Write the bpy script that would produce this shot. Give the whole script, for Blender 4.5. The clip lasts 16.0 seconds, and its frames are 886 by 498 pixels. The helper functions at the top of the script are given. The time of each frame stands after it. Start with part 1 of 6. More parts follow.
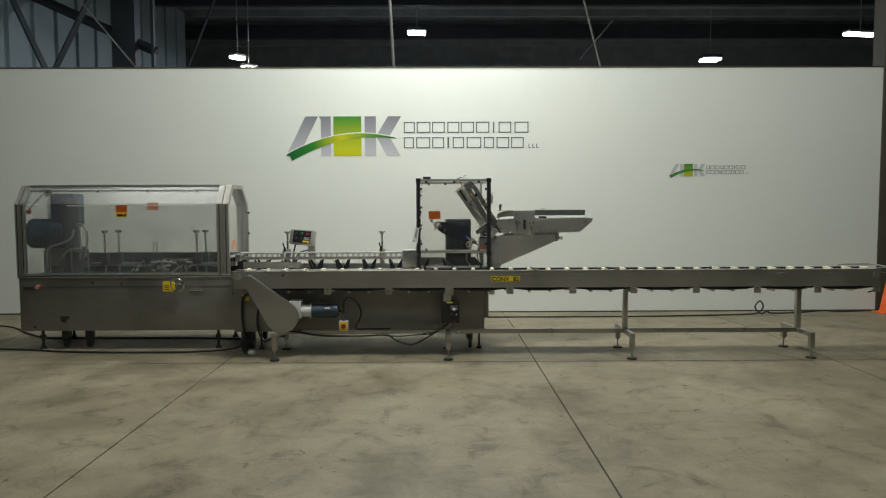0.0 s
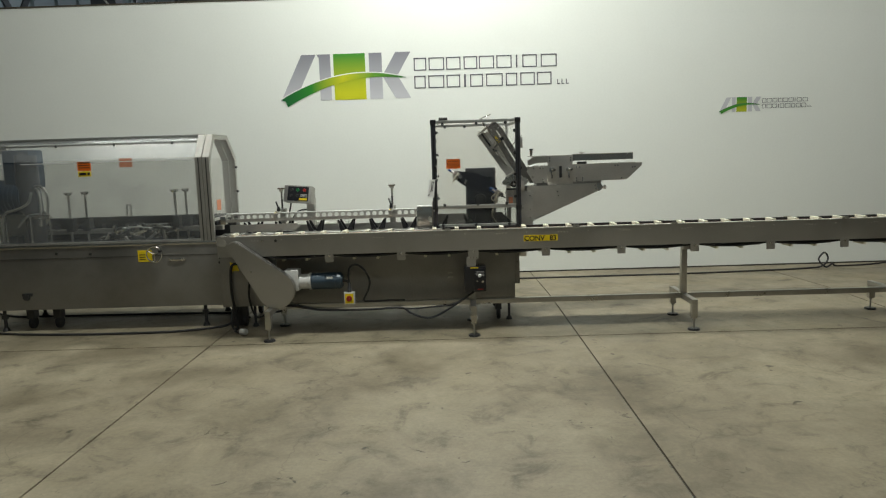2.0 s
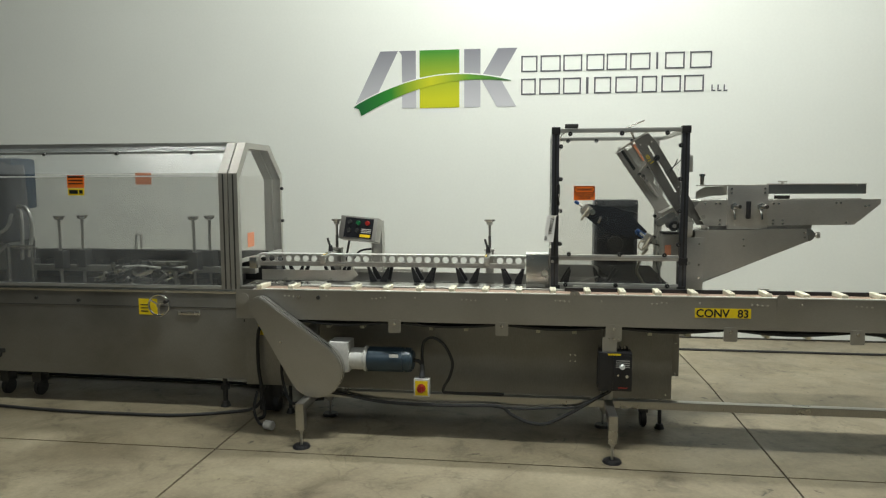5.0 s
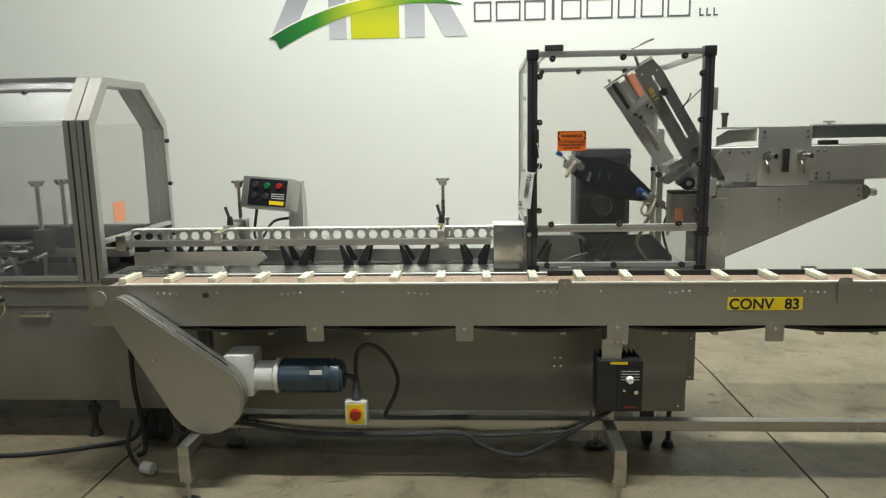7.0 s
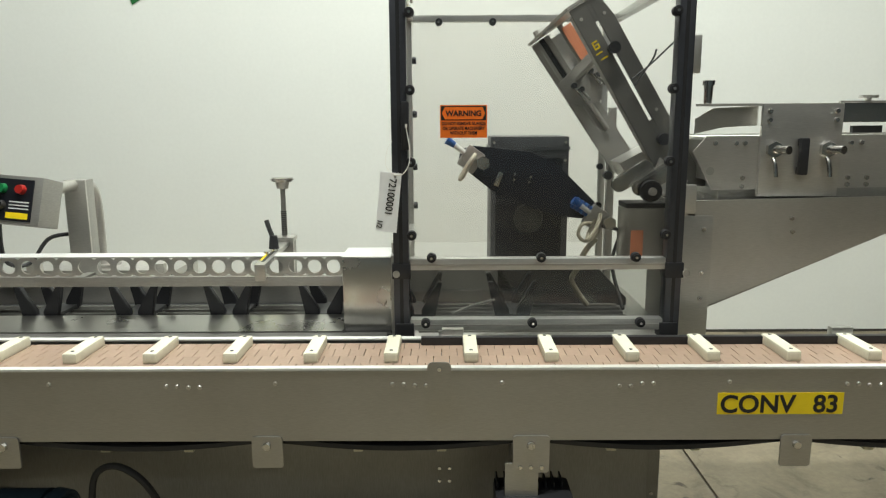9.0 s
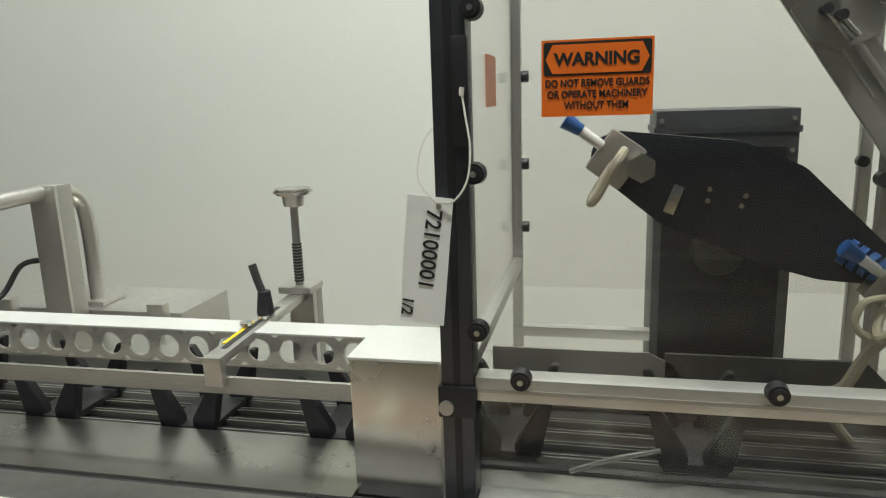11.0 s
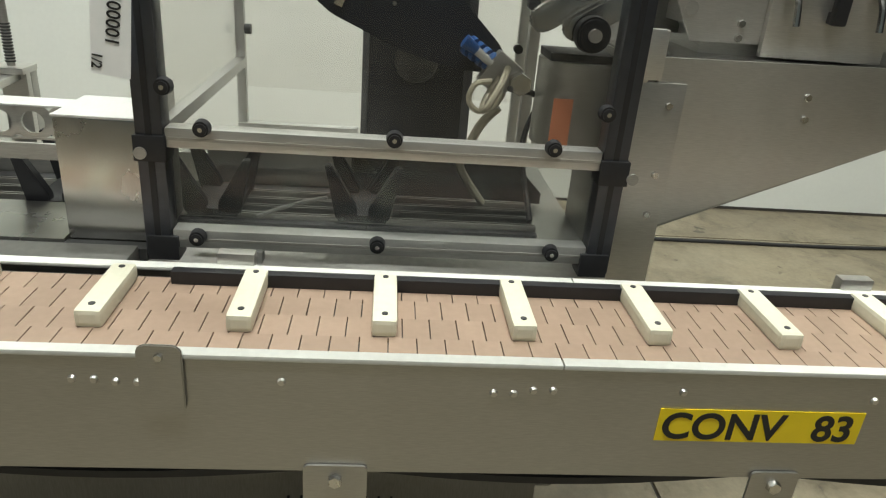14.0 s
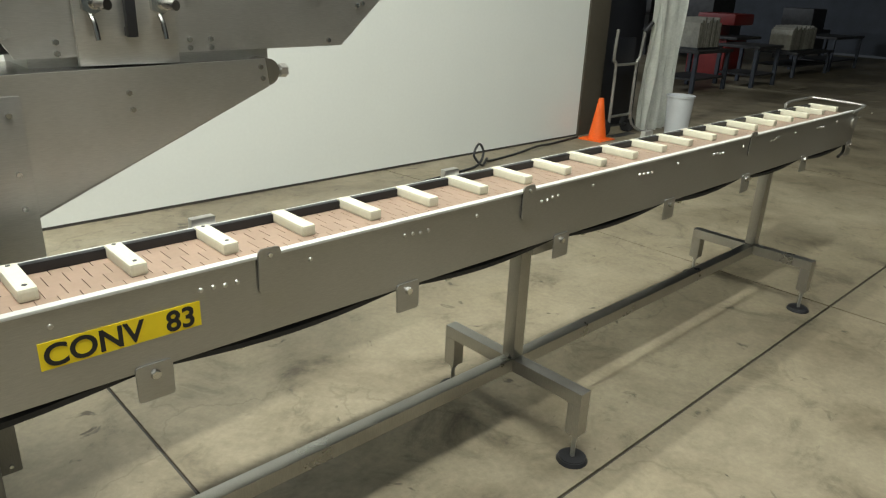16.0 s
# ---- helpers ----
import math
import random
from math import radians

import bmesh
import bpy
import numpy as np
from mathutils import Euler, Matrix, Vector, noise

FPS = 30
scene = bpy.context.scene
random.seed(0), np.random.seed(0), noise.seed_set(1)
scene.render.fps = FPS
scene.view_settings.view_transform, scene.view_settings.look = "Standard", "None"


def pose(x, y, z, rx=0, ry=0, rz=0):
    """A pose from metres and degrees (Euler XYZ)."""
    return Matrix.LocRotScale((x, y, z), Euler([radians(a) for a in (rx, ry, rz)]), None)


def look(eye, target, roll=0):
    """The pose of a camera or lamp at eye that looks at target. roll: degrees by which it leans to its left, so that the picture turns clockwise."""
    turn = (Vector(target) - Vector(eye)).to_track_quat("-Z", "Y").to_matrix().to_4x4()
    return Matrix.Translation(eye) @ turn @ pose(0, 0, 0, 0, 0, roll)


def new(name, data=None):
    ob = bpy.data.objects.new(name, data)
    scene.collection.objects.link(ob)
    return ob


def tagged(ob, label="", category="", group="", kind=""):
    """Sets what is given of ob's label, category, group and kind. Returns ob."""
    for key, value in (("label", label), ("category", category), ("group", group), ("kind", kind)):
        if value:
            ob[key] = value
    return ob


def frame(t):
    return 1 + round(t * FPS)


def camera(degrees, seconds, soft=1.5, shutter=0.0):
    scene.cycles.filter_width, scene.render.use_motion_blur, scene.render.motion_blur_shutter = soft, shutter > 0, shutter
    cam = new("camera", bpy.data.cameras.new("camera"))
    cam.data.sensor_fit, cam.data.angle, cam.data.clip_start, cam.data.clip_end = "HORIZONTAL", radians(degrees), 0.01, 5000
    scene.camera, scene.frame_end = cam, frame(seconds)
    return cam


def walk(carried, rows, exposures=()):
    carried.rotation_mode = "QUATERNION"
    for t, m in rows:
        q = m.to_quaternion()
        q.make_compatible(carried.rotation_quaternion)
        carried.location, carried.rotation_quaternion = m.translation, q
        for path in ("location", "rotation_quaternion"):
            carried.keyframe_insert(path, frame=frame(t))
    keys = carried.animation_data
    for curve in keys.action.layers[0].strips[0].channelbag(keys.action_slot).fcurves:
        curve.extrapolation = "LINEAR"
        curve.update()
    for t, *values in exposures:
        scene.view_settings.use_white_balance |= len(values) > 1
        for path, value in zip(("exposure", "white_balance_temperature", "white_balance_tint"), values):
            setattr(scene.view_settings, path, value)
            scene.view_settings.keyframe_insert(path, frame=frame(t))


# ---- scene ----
cam = camera(64.6, 16.0, soft=1.2)
PATH = [
    (0, (0.198, 0.177, 1.597), (0.215, 2.173, 1.469), -0.2),
    (0.5, (0.157, 0.402, 1.597), (0.229, 2.395, 1.444), -1.2),
    (1, (0.177, 0.697, 1.582), (0.281, 2.685, 1.395), -1.8),
    (1.5, (0.182, 1.019, 1.587), (0.172, 3.003, 1.331), -2.1),
    (2, (0.138, 1.371, 1.559), (0.112, 3.354, 1.293), -1.8),
    (2.5, (0.193, 1.736, 1.567), (0.133, 3.715, 1.286), -1.3),
    (3, (0.182, 2.079, 1.56), (-0.003, 4.057, 1.33), -0.6),
    (3.5, (0.098, 2.416, 1.556), (-0.139, 4.393, 1.364), -0.0),
    (4, (0.063, 2.781, 1.563), (-0.25, 4.748, 1.38), -0.3),
    (6.5, (-0.345, 4.331, 1.507), (-0.511, 6.305, 1.237), -0.4),
    (7, (-0.227, 4.622, 1.533), (-0.343, 6.59, 1.199), -1.0),
    (7.5, (-0.125, 4.924, 1.506), (0.022, 6.89, 1.17), -0.0),
    (8, (-0.016, 5.228, 1.489), (0.236, 7.185, 1.159), -0.1),
    (8.5, (0.1, 5.557, 1.486), (0.306, 7.517, 1.146), 0.4),
    (9, (0.121, 5.896, 1.484), (0.114, 7.862, 1.118), -0.3),
    (9.5, (0.108, 6.207, 1.498), (0.074, 8.172, 1.127), 0.0),
    (10, (0.138, 6.528, 1.482), (-0.014, 8.488, 1.111), -1.1),
    (12.5, (0.188, 7.181, 1.451), (-0.439, 9.003, 0.915), -1.1),
    (13, (0.172, 7.055, 1.44), (-0.33, 8.907, 0.876), 0.1),
    (13.5, (0.232, 6.906, 1.409), (0.133, 8.79, 0.746), 3.4),
    (14, (0.373, 6.704, 1.407), (0.552, 8.523, 0.596), 4.8),
    (14.5, (0.427, 6.491, 1.441), (1.094, 8.180, 0.602), 6.0),
    (15, (0.420, 6.351, 1.456), (1.505, 7.851, 0.701), 5.4),
    (15.5, (0.469, 6.263, 1.459), (1.660, 7.698, 0.736), 2.4),
    (16, (0.530, 6.199, 1.462), (1.822, 7.552, 0.755), 2.4),
]
EXPOSURES = [(0.0, -0.04), (1.5, 0.08), (3.5, 0.2), (6.5, 0.46), (7.5, 0.6), (9.0, 0.49), (10.2, 0.31), (12.5, 0.15), (13.5, 0.34), (14.5, 0.52), (15.2, 0.68), (16.0, 0.68)]
walk(cam, [(t, look(eye, target, roll)) for t, eye, target, roll in PATH], EXPOSURES)

# ---- world and light ----
world = bpy.data.worlds.new("hall_world")
scene.world = world
world.use_nodes = True
world.node_tree.nodes["Background"].inputs[0].default_value = (0.30, 0.34, 0.38, 1)
world.node_tree.nodes["Background"].inputs[1].default_value = 0.05

LAMPS = [(-4.6, 7.2, 55.0), (0.2, 6.6, 275.0), (0.2, 9.7, 250.0), (5.6, 7.2, 85.0), (-3.0, 0.0, 95.0), (4.0, 0.0, 80.0)]
FAR_LAMPS = [(-0.40, 22.0, 6.85), (8.62, 22.0, 6.02)]
for lx, ly, power in LAMPS:
    lamp = bpy.data.lights.new("high_bay_light", "AREA")
    lamp.shape, lamp.size, lamp.size_y = "RECTANGLE", 2.4, 0.2
    lamp.energy, lamp.color = power, (0.965, 1.0, 0.935)
    lamp_ob = new("high_bay_light", lamp)
    lamp_ob.matrix_basis = pose(lx, ly, 6.55)
for lx, ly, lz in FAR_LAMPS:
    lamp = bpy.data.lights.new("far_light", "AREA")
    lamp.shape, lamp.size = "SQUARE", 0.5
    lamp.energy, lamp.color = 480.0, (0.85, 0.92, 1.0)
    lamp_ob = new("far_light", lamp)
    lamp_ob.matrix_basis = pose(lx, ly, lz - 0.1)

# ---- materials ----


def material(name, colour, rough=0.5, metal=0.0, spot=0.0, spot_scale=4.0, grain=0.0, grain_scale=60.0, stretch=(1, 1, 1), bump=0.0, rough_var=0.0, per_piece=0.0):
    """A surface with stains (large scale) and grain (small scale) over its base colour."""
    m = bpy.data.materials.new(name)
    m.use_nodes = True
    n, l = m.node_tree.nodes, m.node_tree.links
    b = n["Principled BSDF"]
    b.inputs["Base Color"].default_value = (*colour, 1)
    b.inputs["Roughness"].default_value = rough
    b.inputs["Metallic"].default_value = metal
    co = n.new("ShaderNodeNewGeometry").outputs["Position"]
    mp = n.new("ShaderNodeMapping")
    mp.inputs["Scale"].default_value = stretch
    l.new(co, mp.inputs["Vector"])
    big = n.new("ShaderNodeTexNoise")
    big.inputs["Scale"].default_value, big.inputs["Detail"].default_value, big.inputs["Roughness"].default_value = spot_scale, 6.0, 0.6
    l.new(co, big.inputs["Vector"])
    fine = n.new("ShaderNodeTexNoise")
    fine.inputs["Scale"].default_value, fine.inputs["Detail"].default_value = grain_scale, 3.0
    l.new(mp.outputs[0], fine.inputs["Vector"])
    def ranged(socket, low, high):
        r = n.new("ShaderNodeMapRange")
        r.inputs["From Min"].default_value, r.inputs["From Max"].default_value = 0.3, 0.7
        r.inputs["To Min"].default_value, r.inputs["To Max"].default_value = low, high
        l.new(socket, r.inputs["Value"])
        return r.outputs["Result"]
    if spot or grain or per_piece:
        mul = n.new("ShaderNodeMath")
        mul.operation = "MULTIPLY"
        l.new(ranged(big.outputs[0], 1 - spot, 1 + spot), mul.inputs[0])
        l.new(ranged(fine.outputs[0], 1 - grain, 1 + grain), mul.inputs[1])
        value = mul.outputs[0]
        if per_piece:
            info = n.new("ShaderNodeObjectInfo")
            r = n.new("ShaderNodeMapRange")
            r.inputs["To Min"].default_value, r.inputs["To Max"].default_value = 1 - per_piece, 1 + per_piece
            l.new(info.outputs["Random"], r.inputs["Value"])
            mul2 = n.new("ShaderNodeMath")
            mul2.operation = "MULTIPLY"
            l.new(value, mul2.inputs[0])
            l.new(r.outputs[0], mul2.inputs[1])
            value = mul2.outputs[0]
        tone = n.new("ShaderNodeVectorMath")
        tone.operation = "SCALE"
        tone.inputs[0].default_value = colour
        l.new(value, tone.inputs["Scale"])
        l.new(tone.outputs[0], b.inputs["Base Color"])
    if rough_var:
        l.new(ranged(big.outputs[0], rough - rough_var, rough + rough_var), b.inputs["Roughness"])
    if bump:
        bp = n.new("ShaderNodeBump")
        bp.inputs["Strength"].default_value, bp.inputs["Distance"].default_value = bump, 0.002
        l.new(fine.outputs[0], bp.inputs["Height"])
        l.new(bp.outputs[0], b.inputs["Normal"])
    return m


def concrete(name):
    """Worn, sealed warehouse concrete: clouds, dark scuffs, fine cracks and a patchy sheen."""
    m = bpy.data.materials.new(name)
    m.use_nodes = True
    n, l = m.node_tree.nodes, m.node_tree.links
    b = n["Principled BSDF"]
    co = n.new("ShaderNodeNewGeometry").outputs["Position"]
    def tex(scale, detail, rough=0.6, distort=0.0):
        t = n.new("ShaderNodeTexNoise")
        t.inputs["Scale"].default_value, t.inputs["Detail"].default_value = scale, detail
        t.inputs["Roughness"].default_value, t.inputs["Distortion"].default_value = rough, distort
        l.new(co, t.inputs["Vector"])
        return t.outputs[0]
    def ramp(socket, stops):
        r = n.new("ShaderNodeValToRGB")
        r.color_ramp.elements[0].position, r.color_ramp.elements[0].color = stops[0][0], (*stops[0][1], 1)
        r.color_ramp.elements[1].position, r.color_ramp.elements[1].color = stops[-1][0], (*stops[-1][1], 1)
        for p, c in stops[1:-1]:
            e = r.color_ramp.elements.new(p)
            e.color = (*c, 1)
        l.new(socket, r.inputs[0])
        return r.outputs[0]
    def mix(a, c, kind="MULTIPLY", fac=1.0):
        x = n.new("ShaderNodeMix")
        x.data_type, x.blend_type = "RGBA", kind
        x.inputs[0].default_value = fac
        l.new(a, x.inputs[6])
        l.new(c, x.inputs[7])
        return x.outputs[2]
    base = ramp(tex(0.55, 8, 0.62, 0.3), [(0.32, (0.175, 0.146, 0.098)), (0.5, (0.225, 0.19, 0.130)), (0.68, (0.275, 0.238, 0.168))])
    scuff = ramp(tex(3.2, 9, 0.7, 0.6), [(0.30, (0.36, 0.34, 0.31)), (0.45, (0.88, 0.88, 0.86)), (0.6, (1.04, 1.04, 1.04))])
    grain = ramp(tex(42.0, 5, 0.65), [(0.3, (0.86, 0.86, 0.85)), (0.7, (1.08, 1.08, 1.08))])
    spots = ramp(tex(9.0, 4, 0.5, 1.2), [(0.25, (0.28, 0.26, 0.23)), (0.325, (1, 1, 1)), (0.9, (1, 1, 1))])
    vor = n.new("ShaderNodeTexVoronoi")
    vor.feature = "DISTANCE_TO_EDGE"
    vor.inputs["Scale"].default_value = 0.42
    warp = n.new("ShaderNodeTexNoise")
    warp.inputs["Scale"].default_value, warp.inputs["Detail"].default_value = 1.4, 8.0
    l.new(co, warp.inputs["Vector"])
    add = n.new("ShaderNodeVectorMath")
    add.operation = "MULTIPLY_ADD"
    add.inputs[1].default_value = (1.3, 1.3, 0.0)
    l.new(warp.outputs["Color"], add.inputs[0])
    l.new(co, add.inputs[2])
    l.new(add.outputs[0], vor.inputs["Vector"])
    crack = ramp(vor.outputs["Distance"], [(0.0, (0.78, 0.77, 0.75)), (0.003, (1, 1, 1)), (1.0, (1, 1, 1))])
    smear = ramp(tex(1.3, 7, 0.68, 0.4), [(0.30, (0.62, 0.60, 0.56)), (0.50, (1, 1, 1)), (0.70, (1.16, 1.16, 1.13))])
    l.new(mix(mix(mix(mix(mix(base, scuff), grain), spots), smear), crack), b.inputs["Base Color"])
    r = n.new("ShaderNodeMapRange")
    r.inputs["From Min"].default_value, r.inputs["From Max"].default_value = 0.3, 0.7
    r.inputs["To Min"].default_value, r.inputs["To Max"].default_value = 0.38, 0.62
    l.new(tex(1.3, 6), r.inputs["Value"])
    l.new(r.outputs[0], b.inputs["Roughness"])
    bp = n.new("ShaderNodeBump")
    bp.inputs["Strength"].default_value, bp.inputs["Distance"].default_value = 0.25, 0.002
    l.new(tex(18.0, 6), bp.inputs["Height"])
    l.new(bp.outputs[0], b.inputs["Normal"])
    return m


def clear_sheet(name, tint, gloss=0.06, dust=0.02):
    """Clear polycarbonate sheet: lets light through, with a faint reflection."""
    m = bpy.data.materials.new(name)
    m.use_nodes = True
    n, l = m.node_tree.nodes, m.node_tree.links
    n.remove(n["Principled BSDF"])
    out = n["Material Output"]
    tr, gl, mx, fr = n.new("ShaderNodeBsdfTransparent"), n.new("ShaderNodeBsdfGlossy"), n.new("ShaderNodeMixShader"), n.new("ShaderNodeLayerWeight")
    tr.inputs[0].default_value = (*tint, 1)
    gl.inputs["Roughness"].default_value = gloss
    fr.inputs["Blend"].default_value = 0.5
    power, gain = n.new("ShaderNodeMath"), n.new("ShaderNodeMath")
    power.operation, power.inputs[1].default_value = "POWER", 4.0
    gain.operation, gain.inputs[1].default_value, gain.inputs[2].default_value = "MULTIPLY_ADD", 0.35, 0.035
    l.new(fr.outputs["Facing"], power.inputs[0])
    l.new(power.outputs[0], gain.inputs[0])
    l.new(gain.outputs[0], mx.inputs[0])
    l.new(tr.outputs[0], mx.inputs[1])
    l.new(gl.outputs[0], mx.inputs[2])
    # thin uneven film of dust
    film, noise, ramp, top = n.new("ShaderNodeBsdfDiffuse"), n.new("ShaderNodeTexNoise"), n.new("ShaderNodeMapRange"), n.new("ShaderNodeMixShader")
    film.inputs[0].default_value = (0.55, 0.58, 0.60, 1)
    noise.inputs["Scale"].default_value, noise.inputs["Detail"].default_value = 3.5, 6.0
    coord = n.new("ShaderNodeTexCoord")
    l.new(coord.outputs["Object"], noise.inputs["Vector"])
    ramp.inputs["From Min"].default_value, ramp.inputs["From Max"].default_value = 0.35, 0.75
    ramp.inputs["To Min"].default_value, ramp.inputs["To Max"].default_value = dust * 0.6, dust * 1.8
    l.new(noise.outputs["Fac"], ramp.inputs["Value"])
    l.new(ramp.outputs[0], top.inputs[0])
    l.new(mx.outputs[0], top.inputs[1])
    l.new(film.outputs[0], top.inputs[2])
    l.new(top.outputs[0], out.inputs["Surface"])
    return m


def glow(name, colour, strength):
    m = bpy.data.materials.new(name)
    m.use_nodes = True
    b = m.node_tree.nodes["Principled BSDF"]
    b.inputs["Base Color"].default_value = (*colour, 1)
    b.inputs["Emission Color"].default_value = (*colour, 1)
    b.inputs["Emission Strength"].default_value = strength
    return m


def print_fade(name, low, high, z0, z1):
    """Printed vinyl whose ink fades from one colour to another up its height."""
    m = bpy.data.materials.new(name)
    m.use_nodes = True
    n, l = m.node_tree.nodes, m.node_tree.links
    b = n["Principled BSDF"]
    sep = n.new("ShaderNodeSeparateXYZ")
    l.new(n.new("ShaderNodeNewGeometry").outputs["Position"], sep.inputs[0])
    r = n.new("ShaderNodeMapRange")
    r.inputs["From Min"].default_value, r.inputs["From Max"].default_value = z0, z1
    l.new(sep.outputs["Z"], r.inputs["Value"])
    x = n.new("ShaderNodeMix")
    x.data_type = "RGBA"
    x.inputs[6].default_value, x.inputs[7].default_value = (*low, 1), (*high, 1)
    l.new(r.outputs[0], x.inputs[0])
    l.new(x.outputs[2], b.inputs["Base Color"])
    b.inputs["Roughness"].default_value = 0.45
    return m


def print_sweep(name, stops, x0, x1):
    """Printed vinyl whose ink changes colour along its length."""
    m = bpy.data.materials.new(name)
    m.use_nodes = True
    n, l = m.node_tree.nodes, m.node_tree.links
    b = n["Principled BSDF"]
    sep = n.new("ShaderNodeSeparateXYZ")
    l.new(n.new("ShaderNodeNewGeometry").outputs["Position"], sep.inputs[0])
    r = n.new("ShaderNodeMapRange")
    r.inputs["From Min"].default_value, r.inputs["From Max"].default_value = x0, x1
    l.new(sep.outputs["X"], r.inputs["Value"])
    ramp = n.new("ShaderNodeValToRGB")
    ramp.color_ramp.elements[0].color, ramp.color_ramp.elements[1].color = (*stops[0][1], 1), (*stops[-1][1], 1)
    for p, c in stops[1:-1]:
        e = ramp.color_ramp.elements.new(p)
        e.color = (*c, 1)
    l.new(r.outputs[0], ramp.inputs[0])
    l.new(ramp.outputs[0], b.inputs["Base Color"])
    b.inputs["Roughness"].default_value = 0.45
    return m


STEEL = material("brushed_steel", (0.58, 0.565, 0.53), 0.36, 0.9, 0.10, 2.5, 0.07, 55, (1, 1, 14), 0.06, 0.08)
STEEL_PANEL = material("brushed_panel_steel", (0.43, 0.42, 0.395), 0.40, 0.9, 0.10, 1.8, 0.07, 60, (1, 1, 16), 0.06, 0.09)
STEEL_CABINET = material("dark_cabinet_steel", (0.27, 0.263, 0.245), 0.46, 0.8, 0.20, 1.6, 0.08, 50, (10, 1, 1), 0.06, 0.10)
STEEL_DULL = material("dull_steel", (0.43, 0.42, 0.39), 0.46, 0.85, 0.14, 2.2, 0.08, 60, (1, 1, 10), 0.06, 0.08)
STEEL_BRIGHT = material("polished_steel", (0.62, 0.61, 0.58), 0.24, 1.0, 0.06, 5, 0.04, 80, (12, 1, 1), 0.03, 0.05)
ALU = material("aluminium_profile", (0.55, 0.55, 0.53), 0.36, 0.85, 0.07, 6, 0.05, 70, (1, 1, 8), 0.04, 0.06)
STEEL_MAG = material("dark_magazine_steel", (0.22, 0.215, 0.20), 0.45, 0.85, 0.14, 3, 0.08, 60, (1, 1, 8), 0.06, 0.08)
STEEL_SHEET = material("smooth_sheet_steel", (0.47, 0.46, 0.43), 0.30, 1.0, 0.10, 2.5, 0.05, 60, (14, 1, 1), 0.03, 0.07)
STEEL_TUBE = material("welded_tube_steel", (0.40, 0.39, 0.36), 0.32, 0.95, 0.12, 4, 0.07, 55, (8, 8, 1), 0.05, 0.08)
ALU_DARK = material("dark_anodised_profile", (0.085, 0.088, 0.10), 0.36, 0.85, 0.12, 5, 0.05, 60)
# paler metal puts the overhead light into the flange and lid tops
SATIN_TOPLIT = material("toplit_sheet_metal", (0.72, 0.72, 0.70), 0.5, 0.55, 0.06, 6, 0.04, 70, (10, 1, 1), 0.03, 0.05)
CHROME = material("chrome", (0.72, 0.71, 0.68), 0.16, 1.0, 0.03, 8)
IRON = material("dark_iron", (0.055, 0.055, 0.055), 0.5, 0.5, 0.25, 7, 0.12, 70, bump=0.1)
BLACK = material("black_plastic", (0.014, 0.014, 0.016), 0.42, 0.0, 0.12, 9, 0.1, 90)
RUBBER = material("black_rubber", (0.02, 0.02, 0.021), 0.6, 0.0, 0.2, 9, 0.1, 90)
GREY_BOX = material("painted_grey_cabinet", (0.075, 0.078, 0.085), 0.45, 0.1, 0.16, 4, 0.08, 60)
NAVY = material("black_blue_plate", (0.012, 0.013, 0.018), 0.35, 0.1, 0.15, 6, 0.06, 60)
BLUE_MOTOR = material("blue_grey_motor_paint", (0.035, 0.060, 0.085), 0.38, 0.1, 0.14, 6, 0.08, 70)
BLUE_DEEP = material("deep_blue_motor_paint", (0.012, 0.032, 0.062), 0.4, 0.1, 0.2, 5, 0.1, 60)
GEAR_WHITE = material("white_gearbox_paint", (0.62, 0.62, 0.60), 0.4, 0.0, 0.07, 9, 0.06, 60)
CLEAT = material("ivory_plastic_cleat", (0.64, 0.62, 0.49), 0.42, 0.0, 0.05, 12, 0.03, 90, per_piece=0.05)
WHITE_STRIP = material("white_wear_strip", (0.62, 0.62, 0.58), 0.4, 0.0, 0.06, 10, 0.04, 90)
TAN = material("tan_belt_plastic", (0.30, 0.212, 0.156), 0.45, 0.0, 0.07, 7, 0.05, 80, per_piece=0.07)
ORANGE = material("orange_label", (0.86, 0.17, 0.012), 0.45, 0.0, 0.05, 20)
ORANGE_FADED = material("faded_orange_label", (0.62, 0.23, 0.12), 0.5, 0.0, 0.08, 20)
YELLOW = material("yellow_label", (0.83, 0.62, 0.01), 0.45, 0.0, 0.05, 20)
INK = material("black_ink", (0.012, 0.012, 0.012), 0.5)
PAPER = material("white_paper_tag", (0.78, 0.79, 0.78), 0.6, 0.0, 0.04, 20)
STRING = material("white_string", (0.75, 0.74, 0.68), 0.8)
RED = material("red_button", (0.34, 0.02, 0.015), 0.3)
GREEN = material("green_button", (0.01, 0.16, 0.05), 0.3)
BLUE_CAP = material("blue_fitting", (0.02, 0.085, 0.27), 0.35)
CREAM_HOSE = material("cream_hose", (0.36, 0.33, 0.25), 0.45)
CONCRETE = concrete("sealed_concrete")
JOINT = material("dark_joint_filler", (0.045, 0.04, 0.034), 0.8, 0.0, 0.3, 8)
WALL_PAINT = material("white_wall_paint", (0.78, 0.80, 0.755), 0.62, 0.0, 0.018, 0.9, 0.012, 40, bump=0.03)
COLUMN_PAINT = material("brown_column_paint", (0.075, 0.065, 0.048), 0.55, 0.0, 0.12, 3, 0.06, 50)
ROOF = material("dark_roof_sheet", (0.26, 0.29, 0.32), 0.6, 0.1, 0.2, 1.5, 0.08, 30)
PANEL_BLUE = material("blue_grey_wall_sheet", (0.30, 0.37, 0.41), 0.55, 0.1, 0.1, 0.8, 0.05, 30)
